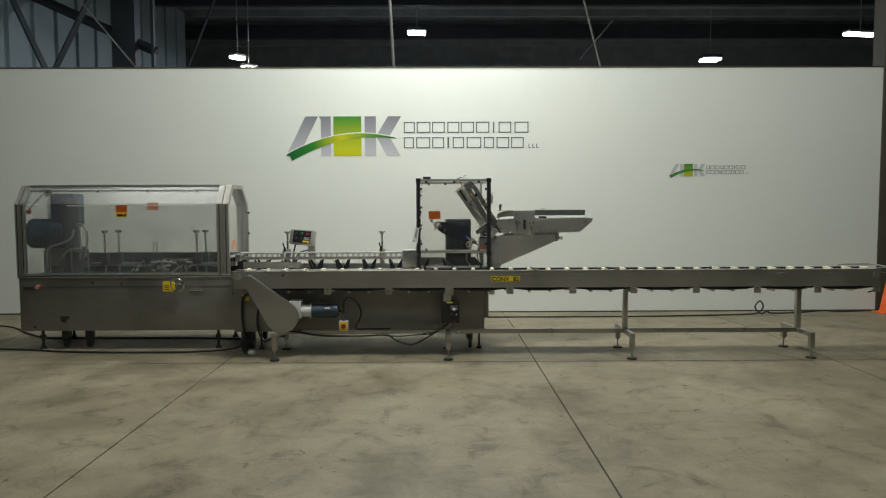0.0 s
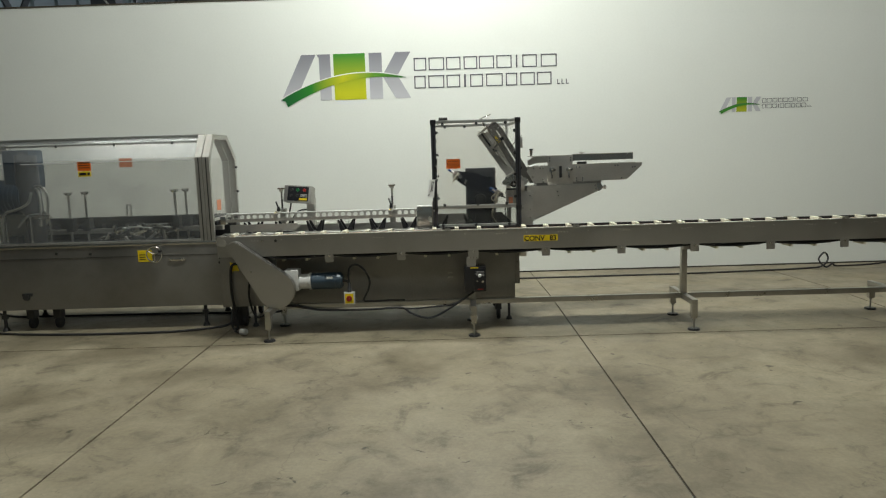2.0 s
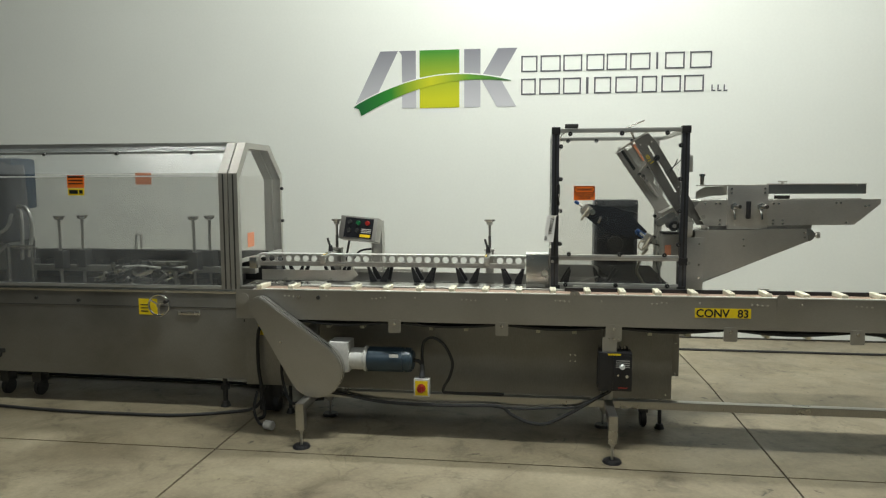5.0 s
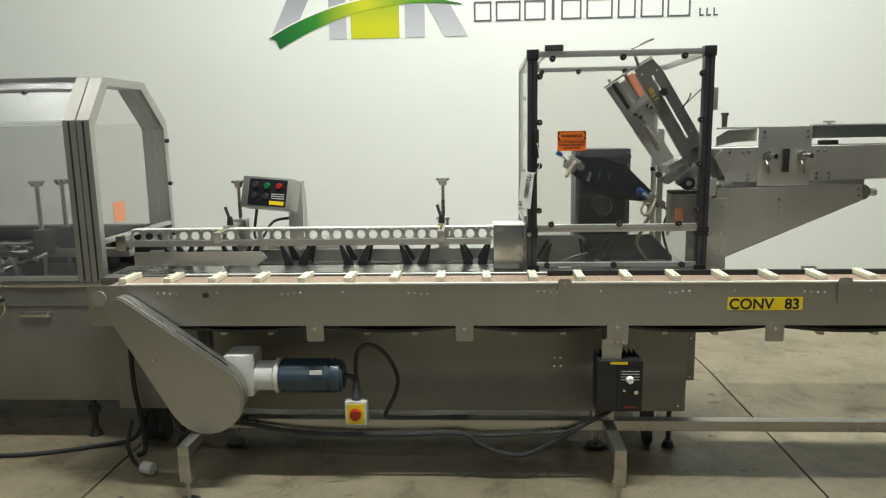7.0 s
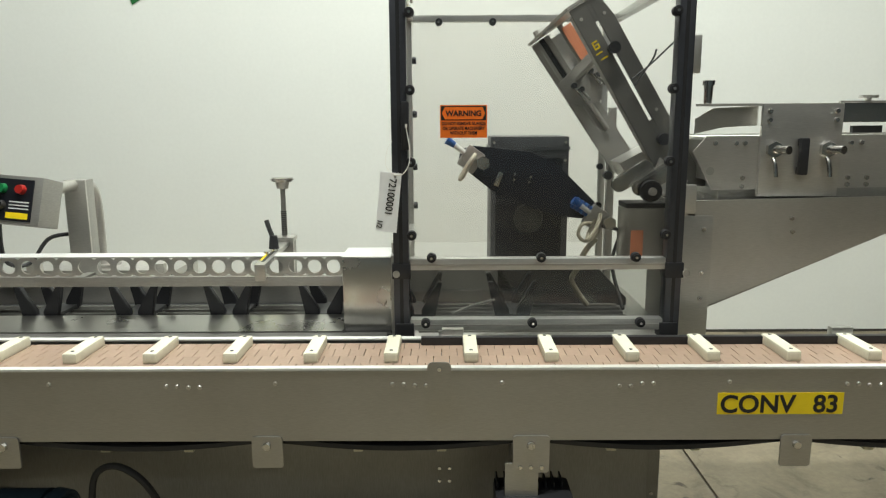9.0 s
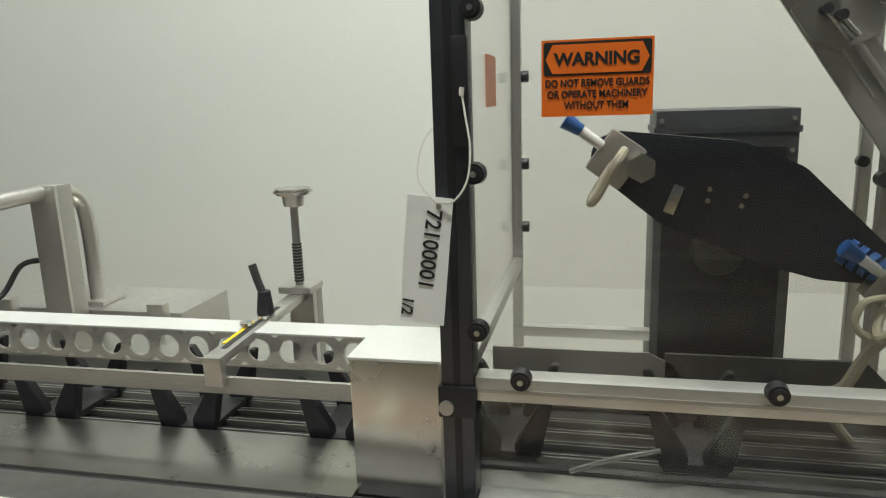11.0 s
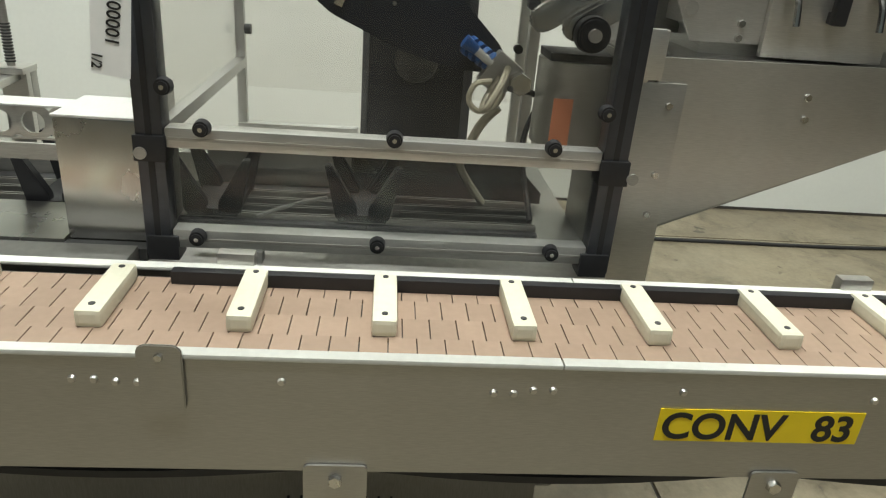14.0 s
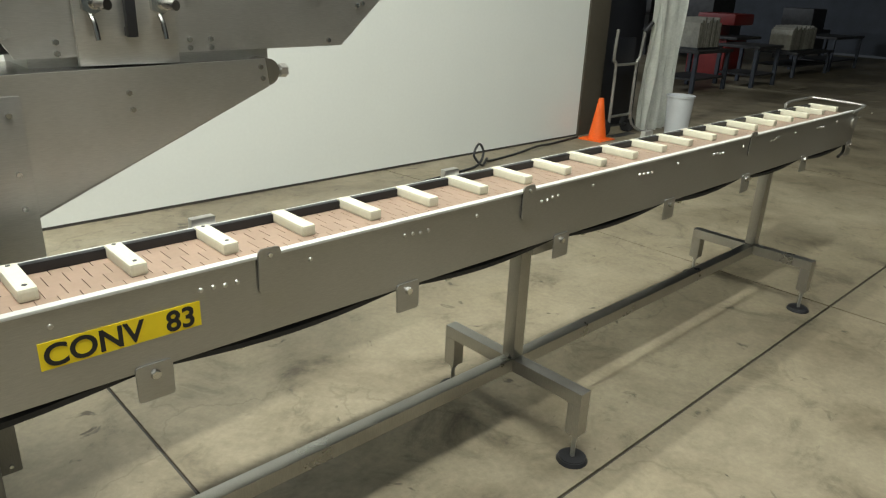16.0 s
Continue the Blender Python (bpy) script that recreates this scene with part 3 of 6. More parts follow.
for a, b in zip(TABS, TABS[1:]):
    bm = bmesh.new()
    n = 10
    top, bot = [], []
    for k in range(n + 1):
        x = a + (b - a) * k / n
        z = 0.722 - 0.024 * math.sin(math.pi * k / n)
        top.append([bm.verts.new((x, y, z)) for y in (FRONT + 0.02, BACK - 0.02)])
        bot.append([bm.verts.new((x, y, z - 0.012)) for y in (FRONT + 0.02, BACK - 0.02)])
    for k in range(n):
        bm.faces.new((top[k][0], top[k + 1][0], top[k + 1][1], top[k][1]))
        bm.faces.new((bot[k][1], bot[k + 1][1], bot[k + 1][0], bot[k][0]))
        bm.faces.new((bot[k][0], bot[k + 1][0], top[k + 1][0], top[k][0]))
        bm.faces.new((top[k][1], top[k + 1][1], bot[k + 1][1], bot[k][1]))
    part("return_belt", bm, RUBBER, conveyor, "sagging dark return belt")
    for u in (0.33, 0.66):
        x = a + (b - a) * u
        z = 0.710 - 0.024 * math.sin(math.pi * u)
        part("return_cleat", box(x - 0.012, x + 0.012, FRONT + 0.06, BACK - 0.06, z - 0.026, z, 0.003), CLEAT, conveyor)

# tabs, clips and rivets on the side panels
for k, x in enumerate(TABS[1:]):
    w, low = (0.044, 0.64) if abs(x - 0.325) < 0.01 else (0.037, 0.655)
    for y, s in ((FRONT - 0.005, 1), (BACK + 0.008, -1)):
        tab = part("bearing_tab", prism(rounded(x - w, x + w, low, 0.735, 0.008), y, y + 0.004), STEEL_PANEL, conveyor, smooth=False)
        part("bolt", bolt(x, y, 0.712, 0.011), STEEL_BRIGHT, tab)
        if w > 0.04:
            for dx in (-0.026, 0, 0.026):
                part("bolt", bolt(x + dx, y, 0.655, 0.006), STEEL_BRIGHT, tab)
for x in (0.105, 1.225, 2.08, 3.56):
    clip = part("clip", prism(rounded(x - 0.028, x + 0.028, 0.818, 0.922, 0.012), FRONT - 0.007, FRONT - 0.0026, 0.0015), STEEL_PANEL, conveyor, "rounded steel clip", False)
    # dark backing drawn for the shadow round each clip
    part("clip_pad", prism(rounded(x - 0.026, x + 0.026, 0.82, 0.905, 0.0105), FRONT - 0.0025, FRONT - 0.0003), RUBBER, clip, "thin dark backing for the clip's shadow", False)
    part("bolt", bolt(x, FRONT - 0.007, 0.905, 0.006), STEEL_BRIGHT, clip)
for x in (0.14, 1.215, 2.045, 3.2):
    part("rail_bracket", box(x - 0.03, x + 0.03, BACK + 0.007, BACK + 0.03, 0.85, 0.912, 0.003), STEEL, conveyor, "small steel rail bracket")
post_bracket = part("post_bracket", box(2.17, 2.31, FRONT + 0.032, FRONT + 0.10, 0.668, 0.72, 0.003), STEEL_DULL, conveyor, "folded steel bracket at the post's head")
for dx, dz in ((0.10, 0.70), (0.125, 0.688), (0.10, 0.68)):
    part("bolt", bolt(2.17 + dx, FRONT + 0.032, dz, 0.006), STEEL, post_bracket)
rivet = cyl((0, 0, 0), (0, -0.004, 0), 0.0058, 0.004, 10)
rivet_mesh = bpy.data.meshes.new("rivet")
rivet.to_mesh(rivet_mesh)
rivet.free()
rivet_mesh.materials.append(STEEL)
for k in range(13):
    x0 = -1.58 + 0.538 * k
    for d in (-0.04, -0.013, 0.013, 0.04):
        r = under(new("rivet", rivet_mesh), front_panel)
        r.location = (x0 + d, FRONT, 0.862 + 0.003 * ((k * 7 + int(d * 100)) % 3 - 1))
    r = under(new("rivet", rivet_mesh), front_panel)
    r.location = (x0 + 0.22, FRONT, 0.868)

# asset label
label = part("asset_label", box(0.766, 1.065, FRONT - 0.0015, FRONT - 0.0003, 0.787, 0.841), YELLOW, conveyor, "yellow asset label with black lettering", False)
lettering("inscription", "CONV", 0.061, facing(0.772, FRONT - 0.002, 0.7925), INK, label, 1.0, bold=0.0014)
lettering("numeral", "83", 0.061, facing(0.993, FRONT - 0.002, 0.7925), INK, label, 1.0, bold=0.0014)
part("roller_bolt", bolt(-1.53, FRONT, 0.862, 0.014), STEEL_BRIGHT, conveyor)
part("roller_bolt", bolt(-1.41, FRONT, 0.858, 0.014), IRON, conveyor)

# ends
for x in (LEFT_END + 0.05, RIGHT_END - 0.05):
    part("end_shaft", cyl((x, FRONT - 0.01, 0.845), (x, BACK + 0.016, 0.845), 0.034, seg=20), STEEL_DULL, conveyor)
part("end_hoop", hose([(4.76, FRONT - 0.005, 0.900), (4.88, FRONT - 0.008, 0.918), (4.92, FRONT + 0.02, 0.925), (4.92, BACK - 0.03, 0.930), (4.86, BACK + 0.0, 0.930), (4.60, BACK - 0.0, 0.925), (4.57, BACK, 0.90)], 0.007), STEEL_DULL, conveyor, "bent steel end hoop")
for y in (FRONT + 0.012, BACK - 0.016):
    part("end_lever", hose([(4.78, y, 0.75), (4.80, y, 0.68), (4.74, y, 0.655)], 0.008), IRON, conveyor)

# stands
part("lower_rail", box(-1.445, 4.025, 7.553, 7.601, 0.222, 0.268, 0.004), STEEL_TUBE, conveyor, "long square steel floor rail")
for x in (-1.47, 0.31, 2.20, 4.05):
    part("post", box(x - 0.025, x + 0.025, 7.552, 7.602, 0.269, 0.73, 0.004), STEEL_TUBE, conveyor)
    part("cross_bar", box(x - 0.0245, x + 0.0245, 7.262, 7.888, 0.2215, 0.2685, 0.004), STEEL_TUBE, conveyor)
    for y in (7.2865, 7.8635):
        leg = part("leg", box(x - 0.025, x + 0.025, y - 0.025, y + 0.025, 0.11, 0.222, 0.004), STEEL_TUBE, conveyor)
        part("foot_stem", cyl((x, y, 0.016), (x, y, 0.111), 0.008, seg=10), STEEL_DULL, leg)
        part("foot_nut", cyl((x, y, 0.094), (x, y, 0.110), 0.015, seg=6), STEEL_DULL, leg)
        part("foot_pad", cyl((x, y, 0.0), (x, y, 0.017), 0.054, 0.046, 24, bevel=0.003), BLACK, leg, "round black levelling foot")

# cleats
cleat_bm = box(-0.018, 0.018, -0.0755, 0.0755, 0.0, 0.027, 0.007)
cleat_mesh = bpy.data.meshes.new("cleat")
cleat_bm.to_mesh(cleat_mesh)
cleat_bm.free()
cleat_mesh.materials.append(CLEAT)
screw_bm = cyl((0, 0, 0), (0, 0, 0.0012), 0.0048, seg=10)
screw_mesh = bpy.data.meshes.new("screw")
screw_bm.to_mesh(screw_mesh)
screw_bm.free()
screw_mesh.materials.append(IRON)
for k in range(-9, 25):
    x = 0.0 + 0.2 * k - 0.02
    if LEFT_END + 0.1 < x < RIGHT_END - 0.06:
        c = under(new("cleat", cleat_mesh), conveyor)
        c.location = (x + 0.004, 7.631, DECK)
        for dy in ((-0.055, 0.062) if x < 1.3 else ()):
            s = new("screw", screw_mesh)
            s.parent = c
            s.location = (0, dy, 0.0268)

# drive: chain guard, gearbox, motor
drive = thing("conveyor_drive", -1.6, 7.44, 0.18, "steel chain guard with white gearbox and blue-grey motor", "drive")
guard = capsule(-1.757, 0.811, 0.056, -1.415, 0.43, 0.165)
part("chain_guard", prism(guard, FRONT - 0.085, FRONT - 0.004, 0.006), STEEL_PANEL, drive, "slanted rounded sheet steel chain guard")
part("rim", prism(capsule(-1.757, 0.811, 0.059, -1.415, 0.43, 0.168), FRONT - 0.060, FRONT - 0.05), STEEL_BRIGHT, drive, smooth=False)
part("bolt", bolt(-1.62, FRONT - 0.085, 0.60, 0.009), STEEL_BRIGHT, drive)
part("gearbox", box(-1.36, -1.23, FRONT + 0.0, FRONT + 0.15, 0.40, 0.59, 0.02), GEAR_WHITE, drive, "white painted gearbox")
part("gearbox_flange", cyl((-1.24, 7.545, 0.475), (-1.145, 7.545, 0.475), 0.066, seg=24, bevel=0.006), GEAR_WHITE, drive)
part("motor_ring", cyl((-1.146, 7.545, 0.475), (-1.125, 7.545, 0.475), 0.078, seg=24, bevel=0.004), GEAR_WHITE, drive)
part("motor_body", cyl((-1.126, 7.545, 0.475), (-0.90, 7.545, 0.475), 0.075, seg=28, bevel=0.008), BLUE_MOTOR, drive, "blue-grey motor body")
part("motor_cap", cyl((-0.902, 7.545, 0.475), (-0.845, 7.545, 0.475), 0.079, 0.068, 28, bevel=0.012), BLUE_MOTOR, drive)
part("name_plate", box(-0.98, -0.925, 7.4665, 7.468, 0.505, 0.525), PAPER, drive, smooth=False)

# speed control box
ctl = thing("speed_control_box", 0.325, 7.45, 0.345, "black speed control box with a dial hanging under the conveyor", "control box")
part("housing", box(0.262, 0.452, 7.44, 7.56, 0.352, 0.575, 0.012), BLACK, ctl)
part("face_plate", box(0.345, 0.447, 7.435, 7.4405, 0.36, 0.56, 0.004), NAVY, ctl)
part("dial", cyl((0.395, 7.436, 0.497), (0.395, 7.412, 0.497), 0.016, 0.012, 18), PAPER, ctl, "white dial")
part("knob", cyl((0.42, 7.436, 0.445), (0.42, 7.42, 0.445), 0.009, seg=14), CHROME, ctl)
part("toggle", cyl((0.372, 7.436, 0.45), (0.372, 7.424, 0.45), 0.006, seg=10), CHROME, ctl)
part("caution_strip", box(0.315, 0.385, 7.4335, 7.4352, 0.562, 0.572), YELLOW, ctl, "yellow caution strip", False)
for k in range(4):
    part("bar", box(0.36, 0.435, 7.4335, 7.4352, 0.53 - 0.012 * k, 0.533 - 0.012 * k), GEAR_WHITE, ctl, smooth=False)
for k in range(9):
    part("fin", box(0.268 + 0.02 * k, 0.272 + 0.02 * k, 7.50, 7.556, 0.574, 0.592, 0.0008), BLACK, ctl)
part("hanger_plate", box(0.285, 0.365, 7.466, 7.472, 0.575, 0.66), STEEL_DULL, ctl, smooth=False)
part("brand_bar", box(0.375, 0.425, 7.4335, 7.4352, 0.372, 0.378), RED, ctl, smooth=False)

for ob in ctl.children:
    ob.data.transform(Matrix.Translation((-0.022, 0, 0.004)))

# emergency switch on the rail
sw = thing("rotary_switch", -0.79, 7.52, 0.26, "grey and yellow switch box with an orange-red knob", "switch")
part("housing", box(-0.838, -0.742, 7.492, 7.550, 0.265, 0.372, 0.006), GEAR_WHITE, sw)
part("yellow_face", box(-0.828, -0.752, 7.4895, 7.4925, 0.273, 0.362, 0.001), YELLOW, sw, "yellow face plate")
part("knob", cyl((-0.79, 7.49, 0.319), (-0.79, 7.464, 0.319), 0.027, 0.023, 20, bevel=0.003), RED, sw, "orange-red knob")
part("knob_grip", box(-0.796, -0.784, 7.458, 7.4645, 0.298, 0.340, 0.002), RED, sw)
part("bracket", box(-0.82, -0.76, 7.5505, 7.553, 0.225, 0.30), STEEL_DULL, sw, smooth=False)
part("gland", cyl((-0.79, 7.52, 0.371), (-0.79, 7.54, 0.45), 0.019, 0.013, 14), GREY_BOX, sw)
part("lead", hose([(-0.79, 7.54, 0.45), (-0.795, 7.555, 0.52), (-0.78, 7.56, 0.59), (-0.725, 7.56, 0.611), (-0.658, 7.56, 0.565), (-0.612, 7.56, 0.468), (-0.624, 7.55, 0.384), (-0.666, 7.54, 0.295), (-0.606, 7.55, 0.278), (-0.3, 7.565, 0.278)], 0.009), RUBBER, sw, "black cable")
part("motor_lead", hose([(-0.86, 7.55, 0.475), (-0.81, 7.55, 0.465), (-0.79, 7.54, 0.44)], 0.012), RUBBER, sw)

# power lead that loops under the rail
solo("power_cable", hose([(-1.5, 7.53, 0.27), (-1.292, 7.53, 0.252), (-1.07, 7.53, 0.216), (-0.849, 7.53, 0.206), (-0.576, 7.53, 0.207), (-0.334, 7.53, 0.213), (-0.253, 7.53, 0.165), (-0.146, 7.53, 0.121), (-0.04, 7.53, 0.121), (0.116, 7.53, 0.204), (0.244, 7.52, 0.29), (0.308, 7.50, 0.335), (0.318, 7.50, 0.36)], 0.010), RUBBER, "black power cable looping from the control box along the rail", "cable")
solo("power_cable", hose([(-0.36, 7.54, 0.206), (-0.2, 7.54, 0.2), (0.0, 7.535, 0.216), (0.12, 7.53, 0.225), (0.2, 7.525, 0.262)], 0.007), RUBBER, "thin black cable strung along the floor rail", "cable")

# ---- the infeed machine behind the conveyor ----
bed = thing("pusher_machine", -0.6, 8.1, 0, "stainless steel infeed bed with a perforated rail and black pusher forks", "machine")
BED_FRONT = 7.80
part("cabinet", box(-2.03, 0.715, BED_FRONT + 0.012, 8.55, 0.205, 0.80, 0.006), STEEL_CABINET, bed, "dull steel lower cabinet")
part("deck", box(-2.04, 0.80, 7.775, 8.60, 0.80, 0.842, 0.004), STEEL_DULL, bed)
part("sill", box(-2.04, -0.05, 7.772, 7.862, 0.842, 0.872, 0.003), STEEL_MAG, bed, "dull olive-grey sill")
part("sill", box(-0.049, 0.80, 7.772, 7.80, 0.842, 0.872, 0.003), STEEL_MAG, bed)
part("sill_groove", box(-2.04, -0.037, 7.862, 7.892, 0.842, 0.865), IRON, bed, smooth=False)
part("apron", extrude_x([(7.8925, 0.842), (7.878, 0.866), (7.878, 0.871), (8.040, 0.876), (8.040, 0.842)], -2.04, -0.1825), STEEL_SHEET, bed, "smooth sheet steel apron", False)
part("hazard_label", prism([(-1.935, 0.545), (-1.855, 0.545), (-1.87, 0.60), (-1.935, 0.63)], BED_FRONT + 0.0085, BED_FRONT + 0.0112), YELLOW, bed, "torn yellow hazard label", False)
part("track_floor", box(-2.04, 0.70, 8.045, 8.28, 0.842, 0.850), IRON, bed, smooth=False)
for y in (8.07, 8.115, 8.16, 8.205):
    for dy in (-0.006, 0.004):
        part("drive_chain", box(-2.04, 0.70, y + dy, y + dy + 0.003, 0.850, 0.862), STEEL_DULL, bed, smooth=False)
part("back_plate", box(-2.04, 0.30, 8.285, 8.297, 0.842, 0.915), STEEL, bed, smooth=False)
part("rear_tray", box(-2.04, -0.02, 8.297, 8.545, 0.8425, 0.866, 0.003), STEEL_BRIGHT, bed, "polished rear tray")
part("front_rail", box(-2.04, -0.19, 7.958, 7.966, 0.988, 1.018, 0.002), STEEL_DULL, bed, "long flat steel rail")
for x in (-1.9, -1.0):
    part("rail_stay", box(x - 0.012, x + 0.012, 7.966, 8.062, 1.004, 1.012), STEEL_DULL, bed, smooth=False)


def holed_rail(x0, x1, y, z0, z1, pitch, r):
    """A flat bar with a row of round holes through it."""
    bm = bmesh.new()
    zc, n = (z0 + z1) / 2, 20
    count = round((x1 - x0) / pitch)
    for k in range(count):
        cx = x0 + pitch * (k + 0.5)
        for yy in (y, y + 0.005):
            ring, rim = [], []
            for j in range(n):
                a = 2 * math.pi * j / n
                c, s = math.cos(a), math.sin(a)
                ring.append(bm.verts.new((cx + r * c, yy, zc + r * s)))
                f = min((pitch / 2) / max(abs(c), 1e-6), ((z1 - z0) / 2) / max(abs(s), 1e-6))
                rim.append(bm.verts.new((cx + f * c, yy, zc + f * s)))
            for j in range(n):
                bm.faces.new((ring[j], ring[(j + 1) % n], rim[(j + 1) % n], rim[j]))
            if yy == y:
                first = ring
            else:
                for j in range(n):
                    bm.faces.new((first[j], first[(j + 1) % n], ring[(j + 1) % n], ring[j]))
    bmesh.ops.remove_doubles(bm, verts=list(bm.verts), dist=0.0002)
    bmesh.ops.recalc_face_normals(bm, faces=list(bm.faces))
    return bm


part("perforated_rail", holed_rail(-2.02, -0.02, 8.062, 0.998, 1.056, 0.0606, 0.0215), STEEL, bed, "flat steel rail with a row of round holes", False)
part("rail_flange", box(-2.02, -0.02, 8.062, 8.125, 1.0565, 1.0605, 0.001), SATIN_TOPLIT, bed, smooth=False)
part("rail_foot", box(-2.02, -0.02, 8.062, 8.08, 0.9935, 0.9975, 0.001), STEEL, bed, smooth=False)


def fork(x):
    """A pair of black V-shaped pusher fingers."""
    f = None
    for y in (8.055, 8.19):
        for m in (-1, 1):
            pts = [(x + m * 0.078, 0.975), (x + m * 0.064, 0.975), (x + m * 0.012, 0.885), (x + m * 0.012, 0.862), (x + m * 0.055, 0.862)]
            part("pusher_fork", prism(pts, y, y + 0.022, 0.002), BLACK, bed, "black plastic pusher finger")
    part("fork_base", box(x - 0.05, x + 0.05, 8.055, 8.21, 0.856, 0.872, 0.002), IRON, bed)


for k in range(8):
    fork(-1.78 + 0.302 * k)
part("side_plow", prism([(-1.95, 0.895), (-1.95, 0.965), (-1.31, 0.965), (-1.285, 0.935), (-1.34, 0.895)], 7.935, 7.942), STEEL, bed, "steel side plate on short pins", False)
for x in (-1.78, -1.47):
    part("pin", cyl((x, 7.935, 0.905), (x, 7.87, 0.90), 0.008, seg=12), CHROME, bed)
part("sensor_bracket", box(-2.04, -1.99, 7.94, 8.01, 0.97, 1.045, 0.004), STEEL_BRIGHT, bed)
part("guide_tongue", prism([(-0.02, 0.90), (-0.02, 0.985), (0.27, 0.985), (0.31, 0.965), (0.36, 0.90)], 8.25, 8.255), STEEL_DULL, bed, "loose steel guide tongue", False)
part("hook", hose([(0.14, 7.955, 0.90), (0.2, 7.955, 0.925), (0.27, 7.955, 0.945)], 0.004), ALU, bed)
for zz in (0.858, 0.875):
    part("slide_bar", box(0.04, 0.62, 7.90, 7.915, zz, zz + 0.006), STEEL, bed, smooth=False)
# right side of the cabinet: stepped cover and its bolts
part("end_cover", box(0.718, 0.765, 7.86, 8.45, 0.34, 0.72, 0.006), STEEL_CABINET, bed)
part("end_ear", box(0.765, 0.83, 7.84, 7.86, 0.60, 0.70, 0.004), STEEL, bed)
for px, pz in ((0.742, 0.36), (0.742, 0.55), (0.68, 0.235), (0.68, 0.66), (0.10, 0.47), (0.13, 0.47), (0.10, 0.43), (0.13, 0.43)):
    part("bolt", bolt(px, 7.812 if px < 0.72 else 7.86, pz, 0.006), STEEL_BRIGHT, bed)
for k in range(8):
    x = -1.5 + 0.29 * k
    part("knock_out", box(x, x + 0.05, 7.81, 7.812, 0.66, 0.668), STEEL_BRIGHT, bed, smooth=False)
for x in (-1.85, 0.56):
    for y in (7.9, 8.45):
        fork_part = part("caster_fork", box(x - 0.03, x + 0.03, y - 0.025, y + 0.025, 0.095, 0.205, 0.006), IRON, bed)
        part("caster_wheel", cyl((x - 0.018, y, 0.056), (x + 0.018, y, 0.056), 0.056, seg=22, bevel=0.008), RUBBER, fork_part, "black rubber caster wheel")
    part("levelling_leg", cyl((x + 0.1, 7.88, 0.0), (x + 0.1, 7.88, 0.205), 0.012, seg=12), IRON, bed)
    part("levelling_foot", cyl((x + 0.1, 7.88, 0.0), (x + 0.1, 7.88, 0.03), 0.032, 0.02, 16), IRON, bed)


def screw_clamp(x):
    """An upright threaded rod with a disc knob, a clamped arm and its black lever."""
    y = 8.31
    c = thing("screw_clamp", x, y, 0.842, "threaded steel clamp post with a disc knob and black lever", "clamp", "clamp posts")
    part("column", box(x - 0.028, x + 0.028, y, y + 0.02, 0.842, 1.068, 0.003), STEEL, c)
    part("side_column", box(x + 0.012, x + 0.028, y + 0.02, y + 0.05, 0.842, 1.068, 0.002), STEEL_DULL, c)
    part("cap", box(x - 0.036, x + 0.036, y - 0.03, y + 0.04, 1.068, 1.082, 0.003), STEEL, c)
    part("rod", cyl((x, y, 1.08), (x, y, 1.262), 0.0085, seg=14), STEEL_DULL, c)
    for k in range(13):
        part("thread", cyl((x, y, 1.09 + 0.0065 * k), (x, y, 1.093 + 0.0065 * k), 0.0105, seg=12), IRON, c)
    part("knob_neck", cyl((x, y, 1.250), (x, y, 1.274), 0.020, 0.024, 18), STEEL, c)
    part("knob_disc", cyl((x, y, 1.274), (x, y, 1.287), 0.040, 0.042, 28, bevel=0.005), STEEL_BRIGHT, c, "flat bright disc knob")
    am = pose(x, y, 1.062, 1.5, 0, 1)
    part("arm", turned(box(-0.016, 0.016, -0.36, 0.0, -0.010, 0.006, 0.003), am), STEEL, c, "flat slotted steel arm")
    part("arm_slot", turned(box(-0.005, 0.005, -0.33, -0.11, 0.0062, 0.007), am), IRON, c, smooth=False)
    part("scale", turned(box(-0.013, -0.007, -0.31, -0.20, 0.0062, 0.0075), am), YELLOW, c, "yellow scale strip", False)
    part("arm_tip", turned(box(-0.016, 0.016, -0.372, -0.354, -0.045, 0.006, 0.003), am), STEEL, c)
    lever = part("lever_hub", cyl((x, y - 0.16, 1.069), (x, y - 0.16, 1.112), 0.017, 0.012, 16), BLACK, c, "black lever hub")
    part("lever", hose([(x, y - 0.16, 1.10), (x - 0.012, y - 0.158, 1.13), (x - 0.022, y - 0.156, 1.162)], 0.008), IRON, lever)
    for d in (-0.022, 0.022):
        part("cap_screw", cyl((x + 0.3 * d, y - 0.205 + d, 1.066), (x + 0.3 * d, y - 0.205 + d, 1.072), 0.011, seg=12), STEEL_BRIGHT, c)
    return c


screw_clamp(-0.44)
screw_clamp(-1.535)

# control panel on its bent pipe
panel = thing("control_panel", -1.32, 8.55, 0.7, "tilted grey steel control panel with coloured buttons on a bent pipe", "control panel")
tilt = pose(-1.355, 8.22, 1.228, -14, 4, -8)
shell = part("housing", turned(box(-0.14, 0.14, 0, 0.10, -0.082, 0.082, 0.006), tilt), STEEL_DULL, panel, "grey panel housing")
plate = part("face", turned(box(-0.10, 0.11, -0.003, 0.0, -0.07, 0.07), tilt), NAVY, panel, "black button plate", False)
